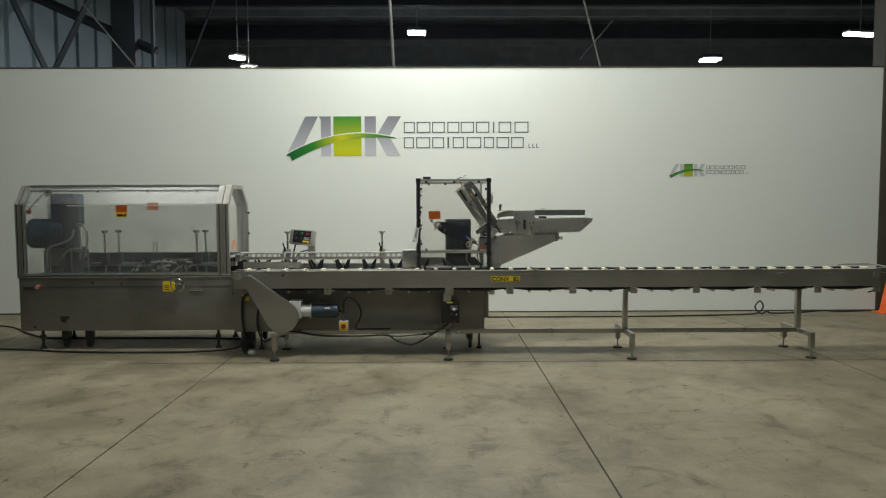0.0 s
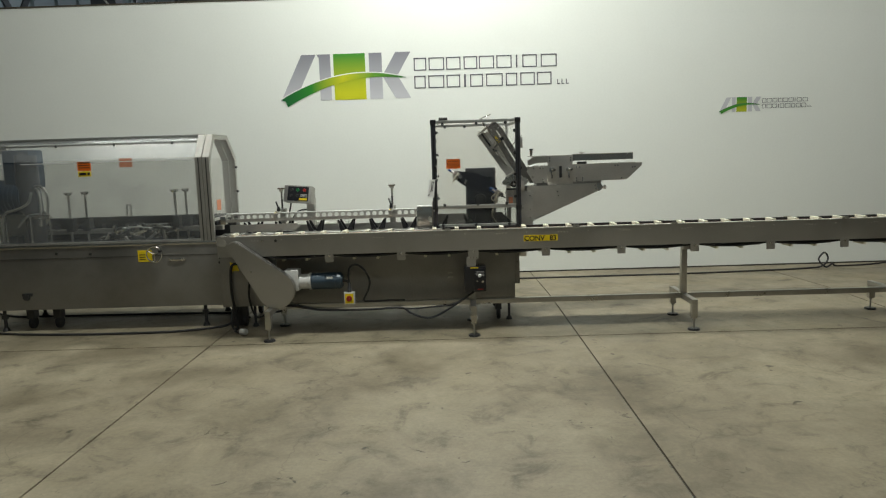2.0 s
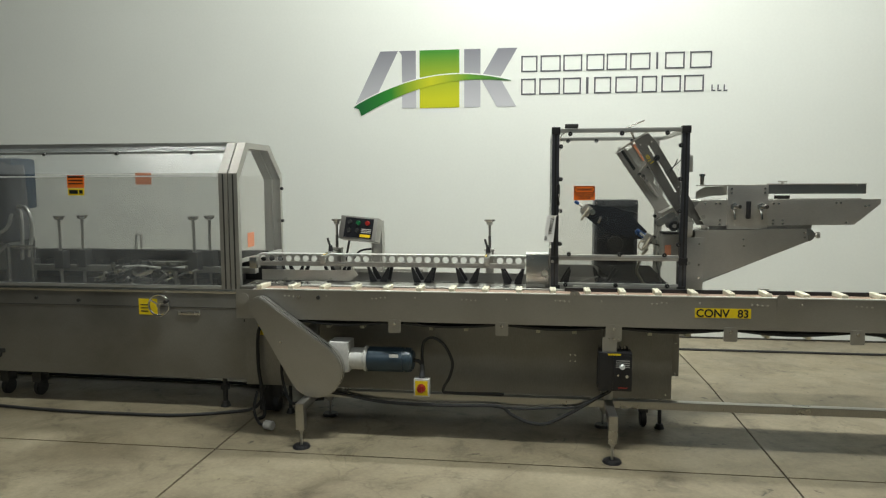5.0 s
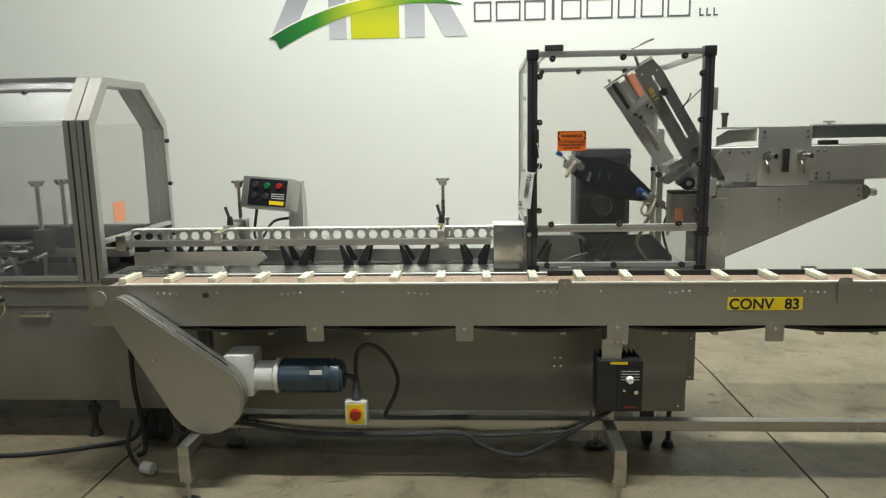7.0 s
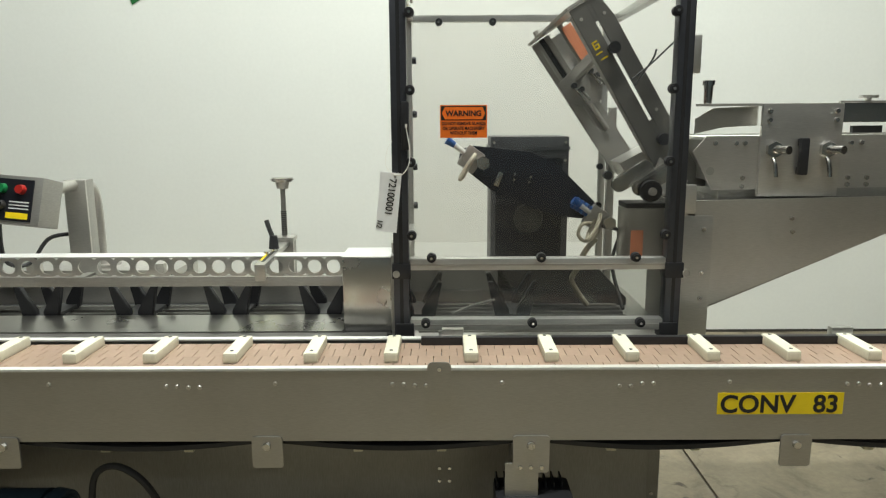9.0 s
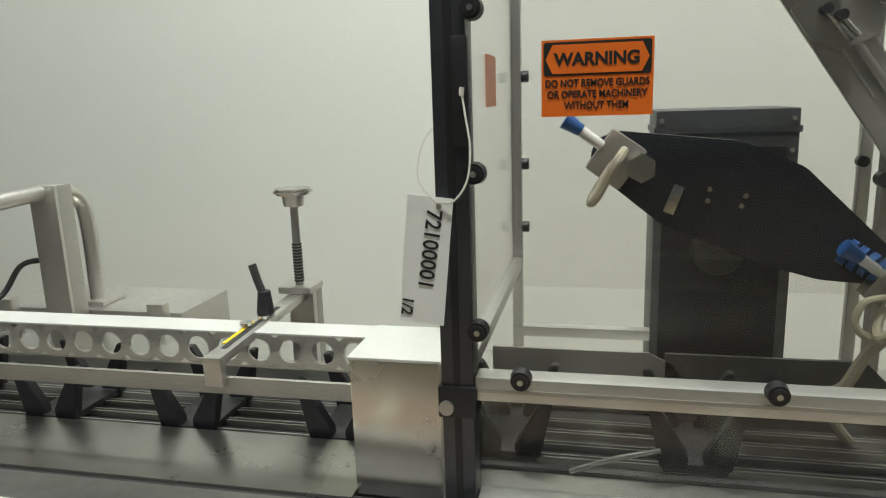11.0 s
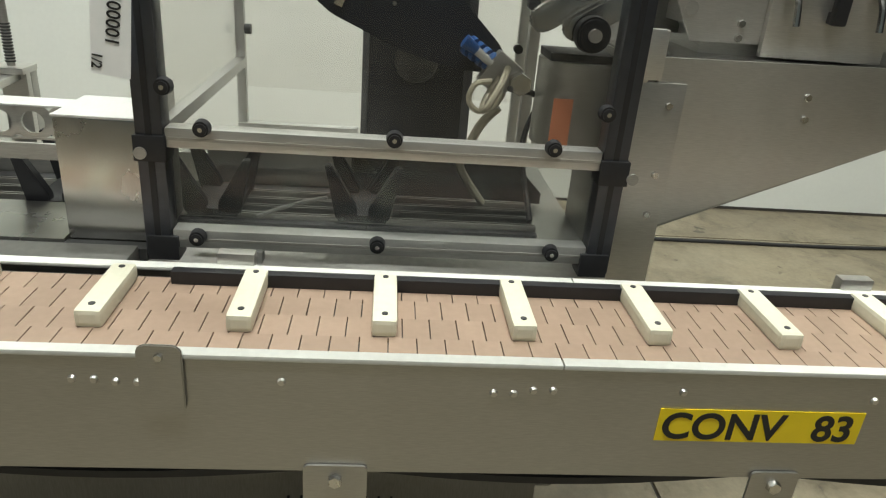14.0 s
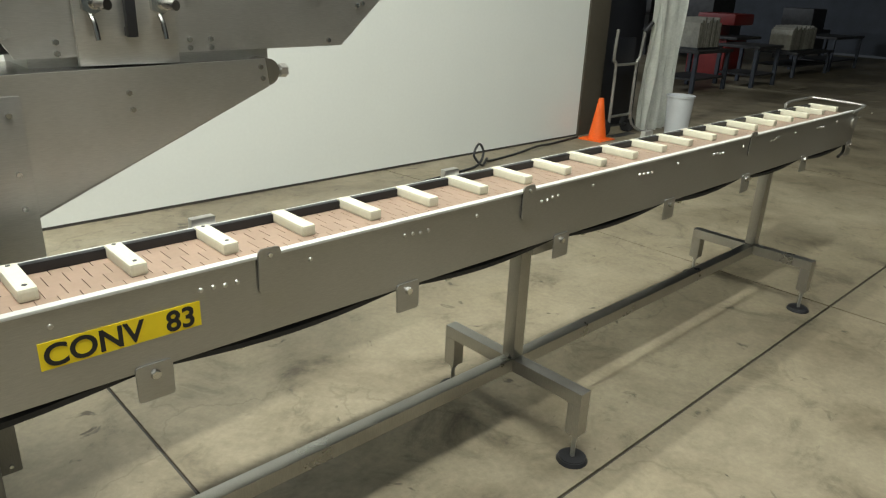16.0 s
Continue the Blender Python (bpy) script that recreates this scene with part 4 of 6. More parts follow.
for name, px, pz, mat in (("button", 0.068, 0.036, RED), ("button", 0.0, 0.036, GREEN), ("button", -0.062, 0.036, IRON), ("switch", -0.062, -0.02, IRON), ("switch", 0.0, -0.02, IRON)):
    part(name, turned(cyl((px, -0.003, pz), (px, -0.02, pz), 0.017, 0.014, 18), tilt), mat, plate)
part("caution_label", turned(box(0.02, 0.10, -0.0045, -0.003, -0.062, -0.042), tilt), YELLOW, plate, "yellow caution strip", False)
for k in range(3):
    part("bar", turned(box(0.028, 0.10, -0.0045, -0.003, -0.03 + 0.011 * k, -0.026 + 0.011 * k), tilt), GEAR_WHITE, plate, smooth=False)
part("pipe", hose([(-1.35, 8.30, 1.215), (-1.325, 8.50, 1.235), (-1.312, 8.66, 1.235), (-1.308, 8.73, 1.205), (-1.306, 8.75, 1.12), (-1.306, 8.75, 0.895)], 0.022, 12), STEEL, panel, "bent steel pipe arm")
part("upright", box(-1.352, -1.268, 8.595, 8.607, 0.69, 1.258, 0.002), STEEL, panel)
part("upright_flange", box(-1.274, -1.268, 8.607, 8.66, 0.69, 1.258, 0.002), STEEL_DULL, panel)
part("pipe_foot", box(-1.36, -1.25, 8.70, 8.80, 0.888, 0.90, 0.002), STEEL, panel)
part("junction_box", box(-1.60, -0.97, 8.665, 8.92, 0.66, 0.887, 0.006), STEEL, panel, "steel junction box")
for x in (-1.53, -1.03):
    part("box_clip", box(x - 0.025, x + 0.025, 8.63, 8.664, 0.80, 0.92, 0.003), STEEL, panel)
part("box_support", box(-1.5, -0.95, 8.551, 8.665, 0.70, 0.73), STEEL_DULL, panel, smooth=False)
part("cable", hose([(-1.44, 8.32, 1.16), (-1.5, 8.42, 0.98), (-1.52, 8.6, 0.93), (-1.46, 8.64, 1.02), (-1.36, 8.62, 1.045)], 0.008), RUBBER, panel)

# steel cover box beside the guard
cover = thing("cover_box", -0.11, 7.97, 0.842, "plain sheet steel cover box, its folded lid coloured paler for top light", "cover")
part("body", box(-0.180, -0.038, 7.895, 8.04, 0.842, 1.086, 0.003), STEEL_BRIGHT, cover)
part("lid", box(-0.182, -0.036, 7.893, 8.042, 1.086, 1.0905, 0.001), SATIN_TOPLIT, cover)
part("corner_strip", box(-0.036, -0.027, 7.862, 7.90, 0.87, 1.10, 0.002), STEEL_DULL, cover)
part("corner_strip", box(-0.036, -0.02, 7.90, 8.04, 0.87, 1.13, 0.002), STEEL_DULL, cover)

# ---- clear guard box with its dark frame ----
gate = thing("machine_guard", 0.38, 8.08, 0.86, "clear guard box with dark posts, aluminium rails and black knobs", "guard")
GF, GB, GL, GR = 7.832, 8.645, -0.026, 0.788
for x in (GL + 0.022, GR - 0.022):
    part("post", box(x - 0.022, x + 0.022, GF - 0.0, GF + 0.044, 0.868, 1.87, 0.004), ALU_DARK, gate, "dark anodised corner post")
    part("post_slot", box(x - 0.005, x + 0.005, GF - 0.001, GF + 0.002, 0.87, 1.868), BLACK, gate, smooth=False)
for z in (0.885, 1.062):
    rail = part("rail", box(GL + 0.046, GR - 0.046, GF + 0.001, GF + 0.036, z, z + 0.033, 0.003), ALU, gate, "slotted aluminium rail")
    part("slot", box(GL + 0.047, GR - 0.047, GF - 0.0005, GF + 0.003, z + 0.013, z + 0.018), STEEL_DULL, rail, smooth=False)
part("top_rail", box(GL + 0.046, GR - 0.046, GF + 0.001, GF + 0.03, 1.842, 1.868, 0.003), ALU, gate)
part("back_rail", box(GL, GR, GB - 0.03, GB, 1.838, 1.862, 0.003), ALU, gate)
part("back_sill", box(GL, GR - 0.49, GB - 0.03, GB, 0.880, 0.905, 0.003), ALU, gate)
for x in (GL + 0.012, GR - 0.06):
    part("back_post", box(x - 0.012, x + 0.012, GB - 0.024, GB, 0.842, 1.862, 0.003), ALU, gate)
for x in (GL + 0.001, GR - 0.031):
    part("side_rail", box(x, x + 0.03, GF + 0.045, GB - 0.03, 1.84, 1.864, 0.003), ALU, gate)
part("side_rail", box(GL + 0.001, GL + 0.026, GF + 0.045, GB - 0.03, 1.055, 1.08, 0.003), ALU, gate)
for x, y, z in ((GL + 0.022, GF, 1.855), (GR - 0.022, GF, 1.855), (GL + 0.022, GF, 1.06), (GR - 0.022, GF, 1.06), (GL + 0.03, GF, 0.885), (GR - 0.03, GF, 0.885)):
    part("corner_block", box(x - 0.026, x + 0.026, y - 0.006, y + 0.04, z - 0.022, z + 0.022, 0.003), BLACK, gate, "black corner block")
for x in (GL - 0.0, GR + 0.002):
    part("hinge_bolt", cyl((x + 0.008, GF - 0.006, 1.053), (x + 0.008, GF - 0.011, 1.053), 0.010, seg=18), STEEL_DULL, gate)
front = part("panel", box(GL + 0.03, GR - 0.03, GF + 0.006, GF + 0.010, 1.075, 1.855), CLEAR, gate, "clear polycarbonate front panel", False)
lower = part("panel", box(GL + 0.045, GR - 0.045, GF + 0.030, GF + 0.034, 0.90, 1.07), CLEAR_DIM, gate, "scuffed clear lower panel, tinted to darken the inside", False)
side = part("panel", box(GL + 0.004, GL + 0.008, GF + 0.044, GB - 0.02, 1.06, 1.855), CLEAR, gate, "clear side panel", False)
rear = part("panel", box(GL + 0.02, GR - 0.07, GB - 0.005, GB - 0.001, 1.0, 1.85), CLEAR, gate, "clear rear panel", False)


def knob(x, y, z):
    k = part("knob", cyl((x, y, z), (x, y - 0.022, z), 0.0145, 0.0125, 18, bevel=0.003), BLACK, gate, "small black clamp knob")
    part("screw", cyl((x, y - 0.0215, z), (x, y - 0.0235, z), 0.004, seg=8), STEEL_BRIGHT, k)


for z in (1.163, 1.366, 1.56, 1.76):
    knob(GL + 0.053, GF + 0.004, z)
    knob(GR - 0.053, GF + 0.004, z)
for x in (0.082, 0.389, 0.654):
    knob(x, GF + 0.001, 1.100)
    knob(x, GF + 0.001, 1.835)
for x in (0.064, 0.368, 0.675):
    knob(x, GF + 0.001, 0.910)
for x in (0.1, 0.3, 0.55):
    knob(x, GB - 0.026, 1.836)
for z in (1.15, 1.3, 1.5, 1.7):
    part("knob", cyl((GL + 0.024, GB - 0.012, z), (GL + 0.04, GB - 0.012, z), 0.013, seg=14), BLACK, gate)
    part("knob", cyl((GR - 0.072, GB - 0.026, z), (GR - 0.072, GB - 0.046, z), 0.012, seg=14), BLACK, gate)
part("top_latch", box(0.05, 0.13, GF - 0.004, GF + 0.03, 1.87, 1.895, 0.004), IRON, gate)
part("latch_hook", hose([(0.03, GF + 0.1, 1.80), (0.03, GF + 0.08, 1.83), (0.06, GF + 0.03, 1.85)], 0.004), CHROME, gate)
part("stay", hose([(0.42, GF + 0.06, 1.87), (0.48, GF + 0.02, 1.895), (0.52, GF + 0.0, 1.91)], 0.005), STEEL_BRIGHT, gate)
part("stay_pin", cyl((0.47, GF + 0.06, 1.80), (0.44, GF + 0.05, 1.875), 0.007, seg=10), STEEL_BRIGHT, gate)
part("hinge", box(GR - 0.002, GR + 0.03, GF + 0.002, GF + 0.02, 1.22, 1.30, 0.003), STEEL, gate)
part("hinge", box(GR - 0.002, GR + 0.02, GF + 0.002, GF + 0.02, 1.60, 1.70, 0.003), STEEL, gate)
part("door_handle", box(GL + 0.028, GL + 0.05, GF - 0.02, GF + 0.0, 1.40, 1.53, 0.006), BLACK, gate, "black pull handle")
part("spring_clip", box(0.10, 0.17, GF - 0.004, GF + 0.02, 0.862, 0.884, 0.002), ALU, gate)

# warning sign on the clear panel
sign = part("warning_sign", box(0.108, 0.236, GF + 0.0045, GF + 0.0058, 1.432, 1.520), ORANGE, front, "orange warning label with black lettering", False)
bm = prism(rounded(0.1105, 0.2335, 1.479, 1.5175, 0.003), GF + 0.0040, GF + 0.0046)
lettered = sign
plaque = put_object("sign_head", bm, INK)
plaque.parent = front
hexa = put_object("sign_hexagon", prism([(0.113, 1.498), (0.121, 1.5145), (0.223, 1.5145), (0.231, 1.498), (0.223, 1.4815), (0.121, 1.4815)], GF + 0.0034, GF + 0.0041), ORANGE)
hexa.parent = front
lettering("inscription", "WARNING", 0.0200, facing(0.172, GF + 0.0032, 1.4910), INK, front, 1.0, "CENTER", 0.0007)
for k, row in enumerate(("DO NOT REMOVE GUARDS", "OR OPERATE MACHINERY", "WITHOUT THEM")):
    lettering("inscription", row, 0.0118, facing(0.172, GF + 0.0040, 1.4665 - 0.0128 * k), INK, front, 0.82, "CENTER", 0.0003)
reverse = part("reversed_label", box(GL + 0.009, GL + 0.010, 8.20, 8.32, 1.44, 1.53), ORANGE_FADED, side, "back of an orange label", False)

# inventory tag on a string
tag = thing("paper_tag", -0.04, 7.815, 1.19, "white paper tag with black handwritten digits on a string", "tag")
tm = pose(-0.034, 7.806, 1.262, 0, 6, 0)
card = part("card", turned(box(-0.029, 0.029, -0.0006, 0.0006, -0.085, 0.079), tm), PAPER, tag, smooth=False)
part("eyelet", turned(cyl((0.012, -0.0006, 0.068), (0.012, -0.0014, 0.068), 0.0035, seg=12), tm), STEEL_DULL, card)
lettering("numeral", "72100001", 0.028, tm @ pose(-0.002, -0.0012, 0.064, 90, 0, 0) @ pose(0, 0, 0, 0, 0, -93), INK, card, 0.92, bold=0.0003)
lettering("numeral", "1/2", 0.021, tm @ pose(-0.026, -0.0012, -0.052, 90, 0, 0) @ pose(0, 0, 0, 0, 0, -93), INK, card, 0.9, bold=0.0003)
part("string", hose([(-0.018, 7.804, 1.333), (0.004, 7.800, 1.335), (0.022, 7.800, 1.36), (0.026, 7.802, 1.40), (0.020, 7.806, 1.44), (0.016, 7.81, 1.465)], 0.0013, 6), STRING, tag, "thin white string")
part("knot", cyl((0.016, 7.808, 1.46), (0.017, 7.808, 1.47), 0.003, seg=8), STRING, tag)
part("string_loop", hose([(-0.018, 7.806, 1.333), (-0.040, 7.806, 1.36), (-0.036, 7.81, 1.40), (-0.022, 7.82, 1.425)], 0.0009, 6), STRING, tag)

# ---- pick-and-place head inside the guard ----
part("cabinet_shelf", box(0.25, 0.66, 8.551, 8.95, 0.66, 0.70, 0.003), STEEL_DULL, bed)
cab = thing("drive_cabinet", 0.45, 8.79, 0.70, "dark grey upright drive cabinet behind the guard", "cabinet")
part("body", box(0.302, 0.610, 8.68, 8.90, 0.70, 1.413, 0.006), GREY_BOX, cab)
part("lid_band", box(0.298, 0.614, 8.676, 8.904, 1.36, 1.374), GREY_BOX, cab, smooth=False)
part("front_plate", box(0.32, 0.585, 8.673, 8.68, 0.80, 1.33, 0.004), NAVY, cab)
part("hub", cyl((0.45, 8.673, 1.09), (0.45, 8.665, 1.09), 0.06, 0.055, 28), IRON, cab, "round dark hub")
for px, pz in ((0.595, 1.39), (0.595, 1.32), (0.315, 1.39)):
    part("bolt", bolt(px, 8.676, pz, 0.006), STEEL_DULL, cab)

arm = thing("picker_arm", 0.42, 8.2, 0.842, "black rotating arm plate with suction fittings and blue caps", "arm")
outline = [(0.164, 1.37), (0.172, 1.391), (0.204, 1.402), (0.376, 1.384), (0.464, 1.346), (0.580, 1.232), (0.603, 1.197), (0.574, 1.174), (0.494, 1.180), (0.40, 1.205), (0.265, 1.264), (0.164, 1.345)]
part("arm_plate", prism(outline, 8.06, 8.08, 0.003), NAVY, arm, "black lozenge-shaped plate")
part("shaft", cyl((0.40, 8.08, 1.28), (0.45, 8.673, 1.28), 0.03, seg=20), IRON, arm)
for px, pz in ((0.335, 1.315), (0.333, 1.298), (0.385, 1.305), (0.38, 1.29)):
    part("bolt", bolt(px, 8.06, pz, 0.005), STEEL_BRIGHT, arm)
part("clip", turned(box(-0.008, 0.008, -0.006, 0, -0.022, 0.022, 0.001), pose(0.285, 8.06, 1.30, 0, 20, 0)), STEEL_BRIGHT, arm)
for cx, cz, s in ((0.20, 1.362, 1), (0.585, 1.178, -1)):
    head = part("fitting_block", turned(box(-0.03, 0.03, -0.03, 0.0, -0.035, 0.035, 0.006), pose(cx, 8.06, cz, 0, 35, 0)), STEEL_DULL, arm, "machined suction block")
    part("hex_cap", cyl((cx + 0.035, 8.03, cz - 0.01), (cx + 0.035, 8.0, cz - 0.01), 0.021, seg=6), STEEL_BRIGHT, head)
    part("stem", cyl((cx - 0.02, 8.035, cz + 0.02), (cx - 0.06, 8.03, cz + 0.05), 0.008, seg=12), GEAR_WHITE, head)
    part("blue_cap", cyl((cx - 0.05, 8.03, cz + 0.043), (cx - 0.074, 8.028, cz + 0.059), 0.009, 0.013, 12), BLUE_CAP, head, "blue rubber cap")
    part("hose_loop", hose([(cx + 0.012, 8.03, cz + 0.014), (cx - 0.004, 7.985, cz - 0.006), (cx - 0.026, 7.97, cz - 0.046), (cx - 0.035, 7.985, cz - 0.056), (cx - 0.026, 8.01, cz - 0.04), (cx - 0.002, 8.032, cz - 0.004)], 0.0065), CREAM_HOSE, head, "cream looped hose")
for k in range(4):
    part("spring_coil", cyl((0.52 + 0.014 * k, 8.05, 1.228 - 0.009 * k), (0.527 + 0.014 * k, 8.045, 1.223 - 0.009 * k), 0.02, seg=14), BLUE_CAP, arm, "blue coiled spring")
part("ring_hose", hose([(0.565, 8.01, 1.170), (0.535, 8.0, 1.165), (0.525, 8.0, 1.135), (0.545, 8.0, 1.115), (0.575, 8.005, 1.125), (0.59, 8.01, 1.15)], 0.0055), CREAM_HOSE, arm)
part("air_line", hose([(0.585, 8.02, 1.12), (0.555, 8.03, 1.08), (0.535, 8.05, 1.02), (0.54, 8.16, 0.95), (0.60, 8.2, 0.86)], 0.009), CREAM_HOSE, arm, "grey air line")
part("air_line", hose([(0.60, 8.0, 1.16), (0.68, 8.12, 1.12), (0.66, 8.12, 1.02), (0.67, 8.0, 0.9)], 0.006), RUBBER, arm)
part("air_tube", cyl((0.685, 8.12, 1.0), (0.69, 8.12, 1.13), 0.008, seg=10), GEAR_WHITE, arm)

turret = thing("turret_post", 0.74, 8.08, 0.842, "round steel turret post with clamps and an orange label", "post")
part("barrel", cyl((0.745, 8.09, 1.045), (0.745, 8.09, 1.21), 0.078, seg=32), STEEL_DULL, turret, "round steel barrel")
part("barrel_plate", prism([(0.30, 0.846), (0.745, 0.846), (0.745, 0.872), (0.635, 0.985), (0.30, 0.985)], 8.25, 8.258), IRON, turret, "dark plate with a slanted edge", False)
part("barrel_arm", box(0.745, 0.7965, 8.06, 8.12, 1.08, 1.19, 0.004), STEEL_DULL, turret)
part("plate_arm", box(0.585, 0.625, 8.2585, 8.29, 0.85, 0.975, 0.003), IRON, turret)
part("worn_label", box(0.688, 0.726, 8.0125, 8.0145, 1.055, 1.145), ORANGE_FADED, turret, "worn orange label", False)
for k in range(2):
    cx, cy, cz = 0.655 + 0.055 * k, 8.05 - 0.035 * k, 1.283 - 0.008 * k
    part("clamp_arm", prism([(cx + math.cos(math.radians(t)) * r + d, cz + math.sin(math.radians(t)) * r + d * 0.62) for t, r, d in [(q, 0.024, 0.0) for q in range(125, 306, 20)] + [(q, 0.024, 0.078) for q in range(-55, 126, 20)]], cy - 0.016, cy + 0.016, 0.006), STEEL_BRIGHT, turret, "polished rounded clamp arm")
part("clamp_knob", cyl((0.735, 7.998, 1.268), (0.735, 7.972, 1.268), 0.034, 0.031, 20, bevel=0.004), BLACK, turret, "black clamp knob")
part("knob_hub", cyl((0.735, 7.972, 1.268), (0.735, 7.962, 1.268), 0.012, seg=12), STEEL_DULL, turret)
# dark plate stands in for the shadow on top of the barrel
part("clamp_bar", box(0.675, 0.82, 8.03, 8.13, 1.2105, 1.226, 0.003), IRON, turret)

mag = thing("carton_magazine", 0.62, 8.05, 1.2, "slanted steel carton magazine with a window and yellow mark", "magazine")
def leaning(x, z, ax, az):
    """Outline maker for a slanted plate: u across it, v down along it."""
    n = math.hypot(ax, az)
    ax, az = ax / n, az / n

    def at(u, v):
        return (x + ax * v - az * u, z + az * v + ax * u)
    return at


near = leaning(0.505, 1.806, 0.514, -0.858)
far = leaning(0.431, 1.736, 0.565, -0.825)


def strip(at, u0, u1, v0, v1, y0, y1, bevel=0.0015):
    return prism([at(u0, v0), at(u1, v0), at(u1, v1), at(u0, v1)], y0, y1, bevel)


# near side: two slanted strips with an open slot between
part("near_strip", strip(near, 0.0, 0.054, 0.0, 0.60, 8.150, 8.162), STEEL_MAG, mag, "long slanted steel strip", False)
part("near_strip", prism([near(0.066, 0.0), near(0.100, 0.0), near(0.114, 0.075), near(0.118, 0.70), near(0.066, 0.67)], 8.150, 8.162, 0.0015), STEEL_MAG, mag, smooth=False)
part("strip_bridge", strip(near, 0.054, 0.066, 0.0, 0.07, 8.150, 8.162, 0), STEEL_MAG, mag, smooth=False)
part("strip_bridge", strip(near, 0.054, 0.066, 0.42, 0.62, 8.150, 8.162, 0), STEEL_MAG, mag, smooth=False)
part("strip_flange", strip(near, 0.116, 0.1185, 0.08, 0.68, 8.1625, 8.24, 0), STEEL_DULL, mag, smooth=False)
part("strip_flange", strip(near, 0.0, 0.003, 0.02, 0.60, 8.1625, 8.20, 0), STEEL_DULL, mag, smooth=False)
# far side: narrow rails above, a wide plate below
part("far_plate", prism([far(0.0, 0.20), far(0.098, 0.20), far(0.098, 0.52), far(0.05, 0.60), far(0.0, 0.545)], 8.490, 8.502, 0.0015), STEEL_DULL, mag, "wide slanted steel plate", False)
part("far_rail", strip(far, 0.0, 0.032, 0.0, 0.1995, 8.490, 8.502), STEEL_DULL, mag, smooth=False)
part("far_rail", strip(far, 0.052, 0.072, 0.0, 0.1995, 8.490, 8.502), STEEL_DULL, mag, smooth=False)
part("far_rail", strip(far, 0.112, 0.132, -0.005, 0.22, 8.490, 8.502), STEEL_DULL, mag, smooth=False)
part("slot_back", strip(far, 0.030, 0.055, 0.0, 0.199, 8.503, 8.507, 0), IRON, mag, smooth=False)
# top cap joining the two sides
cap = bmesh.new()
lo = [cap.verts.new((q[0], y, q[1])) for q, y in ((near(-0.004, -0.003), 8.145), (near(0.100, -0.003), 8.145), (far(0.134, -0.003), 8.507), (far(-0.004, -0.003), 8.507))]
hi = [cap.verts.new((q[0], y, q[1])) for q, y in ((near(-0.004, -0.013), 8.145), (near(0.100, -0.013), 8.145), (far(0.134, -0.013), 8.507), (far(-0.004, -0.013), 8.507))]
cap.faces.new(lo)
cap.faces.new(hi[::-1])
for k in range(4):
    cap.faces.new((lo[k], hi[k], hi[(k + 1) % 4], lo[(k + 1) % 4]))
bmesh.ops.recalc_face_normals(cap, faces=list(cap.faces))
part("top_cap", cap, STEEL_DULL, mag, "slanted top cap", False)
hx, hz = far(0.03, -0.014)
part("cap_bolt", cyl((hx, 8.44, hz), (hx - 0.010, 8.44, hz + 0.018), 0.011, seg=6), STEEL_DULL, mag)
part("white_card", strip(far, 0.074, 0.120, 0.02, 0.155, 8.509, 8.512, 0), GEAR_WHITE, mag, "white card", False)
part("red_panel", strip(far, 0.120, 0.158, 0.01, 0.165, 8.484, 8.488, 0), ORANGE_FADED, mag, "faded red inner panel", False)
# carriage across the plates
part("cross_plate", prism([far(0.0, 0.165), far(0.155, 0.135), far(0.185, 0.20), far(0.10, 0.30), far(0.03, 0.28), far(0.0, 0.235)], 8.470, 8.482, 0.002), STEEL_DULL, mag, "worn sliding cross plate", False)
part("cross_bar", hose([(far(0.07, 0.19)[0], 8.475, far(0.07, 0.19)[1]), (far(0.15, 0.16)[0], 8.30, far(0.15, 0.16)[1]), (near(0.02, 0.22)[0], 8.165, near(0.02, 0.22)[1])], 0.010, 8), STEEL_DULL, mag)
for u, v, l in ((0.045, 0.20, 0.075), (0.06, 0.225, 0.05), (0.120, 0.19, 0.06), (0.135, 0.215, 0.045)):
    (x0, z0), (x1, z1) = far(u, v), far(u + 0.006, v + l)
    part("linkage_rod", cyl((x0, 8.458, z0), (x1, 8.455, z1), 0.006, seg=10), STEEL_BRIGHT, mag)
    part("linkage_pin", cyl((x0, 8.470, z0), (x0, 8.440, z0), 0.010, seg=10), IRON, mag)
(x0, z0), (x1, z1) = far(0.062, 0.24), far(0.066, 0.40)
part("lead_screw", cyl((x0, 8.480, z0), (x1, 8.480, z1), 0.009, seg=12), STEEL, mag, "steel lead screw")
for v0, v1, u in ((0.035, 0.165, 0.020), (0.26, 0.40, 0.040)):
    teeth = bmesh.new()
    for k in range(int((v1 - v0) / 0.006)):
        x0, z0 = far(u, v0 + 0.006 * k)
        box(x0 - 0.0022, x0 + 0.0022, 8.487, 8.4899, z0 - 0.0016, z0 + 0.0016, 0.0, teeth)
    part("rack_teeth", teeth, GEAR_WHITE, mag, "fine toothed rack", False)
part("post", box(0.725, 0.752, 8.515, 8.545, 0.846, 1.52, 0.002), STEEL_DULL, mag, "upright steel post", False)
part("post_knob", cyl((0.722, 8.515, 1.275), (0.722, 8.485, 1.275), 0.016, seg=12), IRON, mag)
# end block and foot
part("end_block", turned(box(-0.075, 0.075, 8.20, 8.34, -0.035, 0.035, 0.002), pose(0.775, 0, 1.342, 0, -28, 0)), STEEL, mag, "bright folded end block", False)
part("foot_plate", prism([(0.80, 1.36), (0.895, 1.285), (0.86, 1.25), (0.76, 1.235)], 8.128, 8.136), STEEL_DULL, mag, smooth=False)
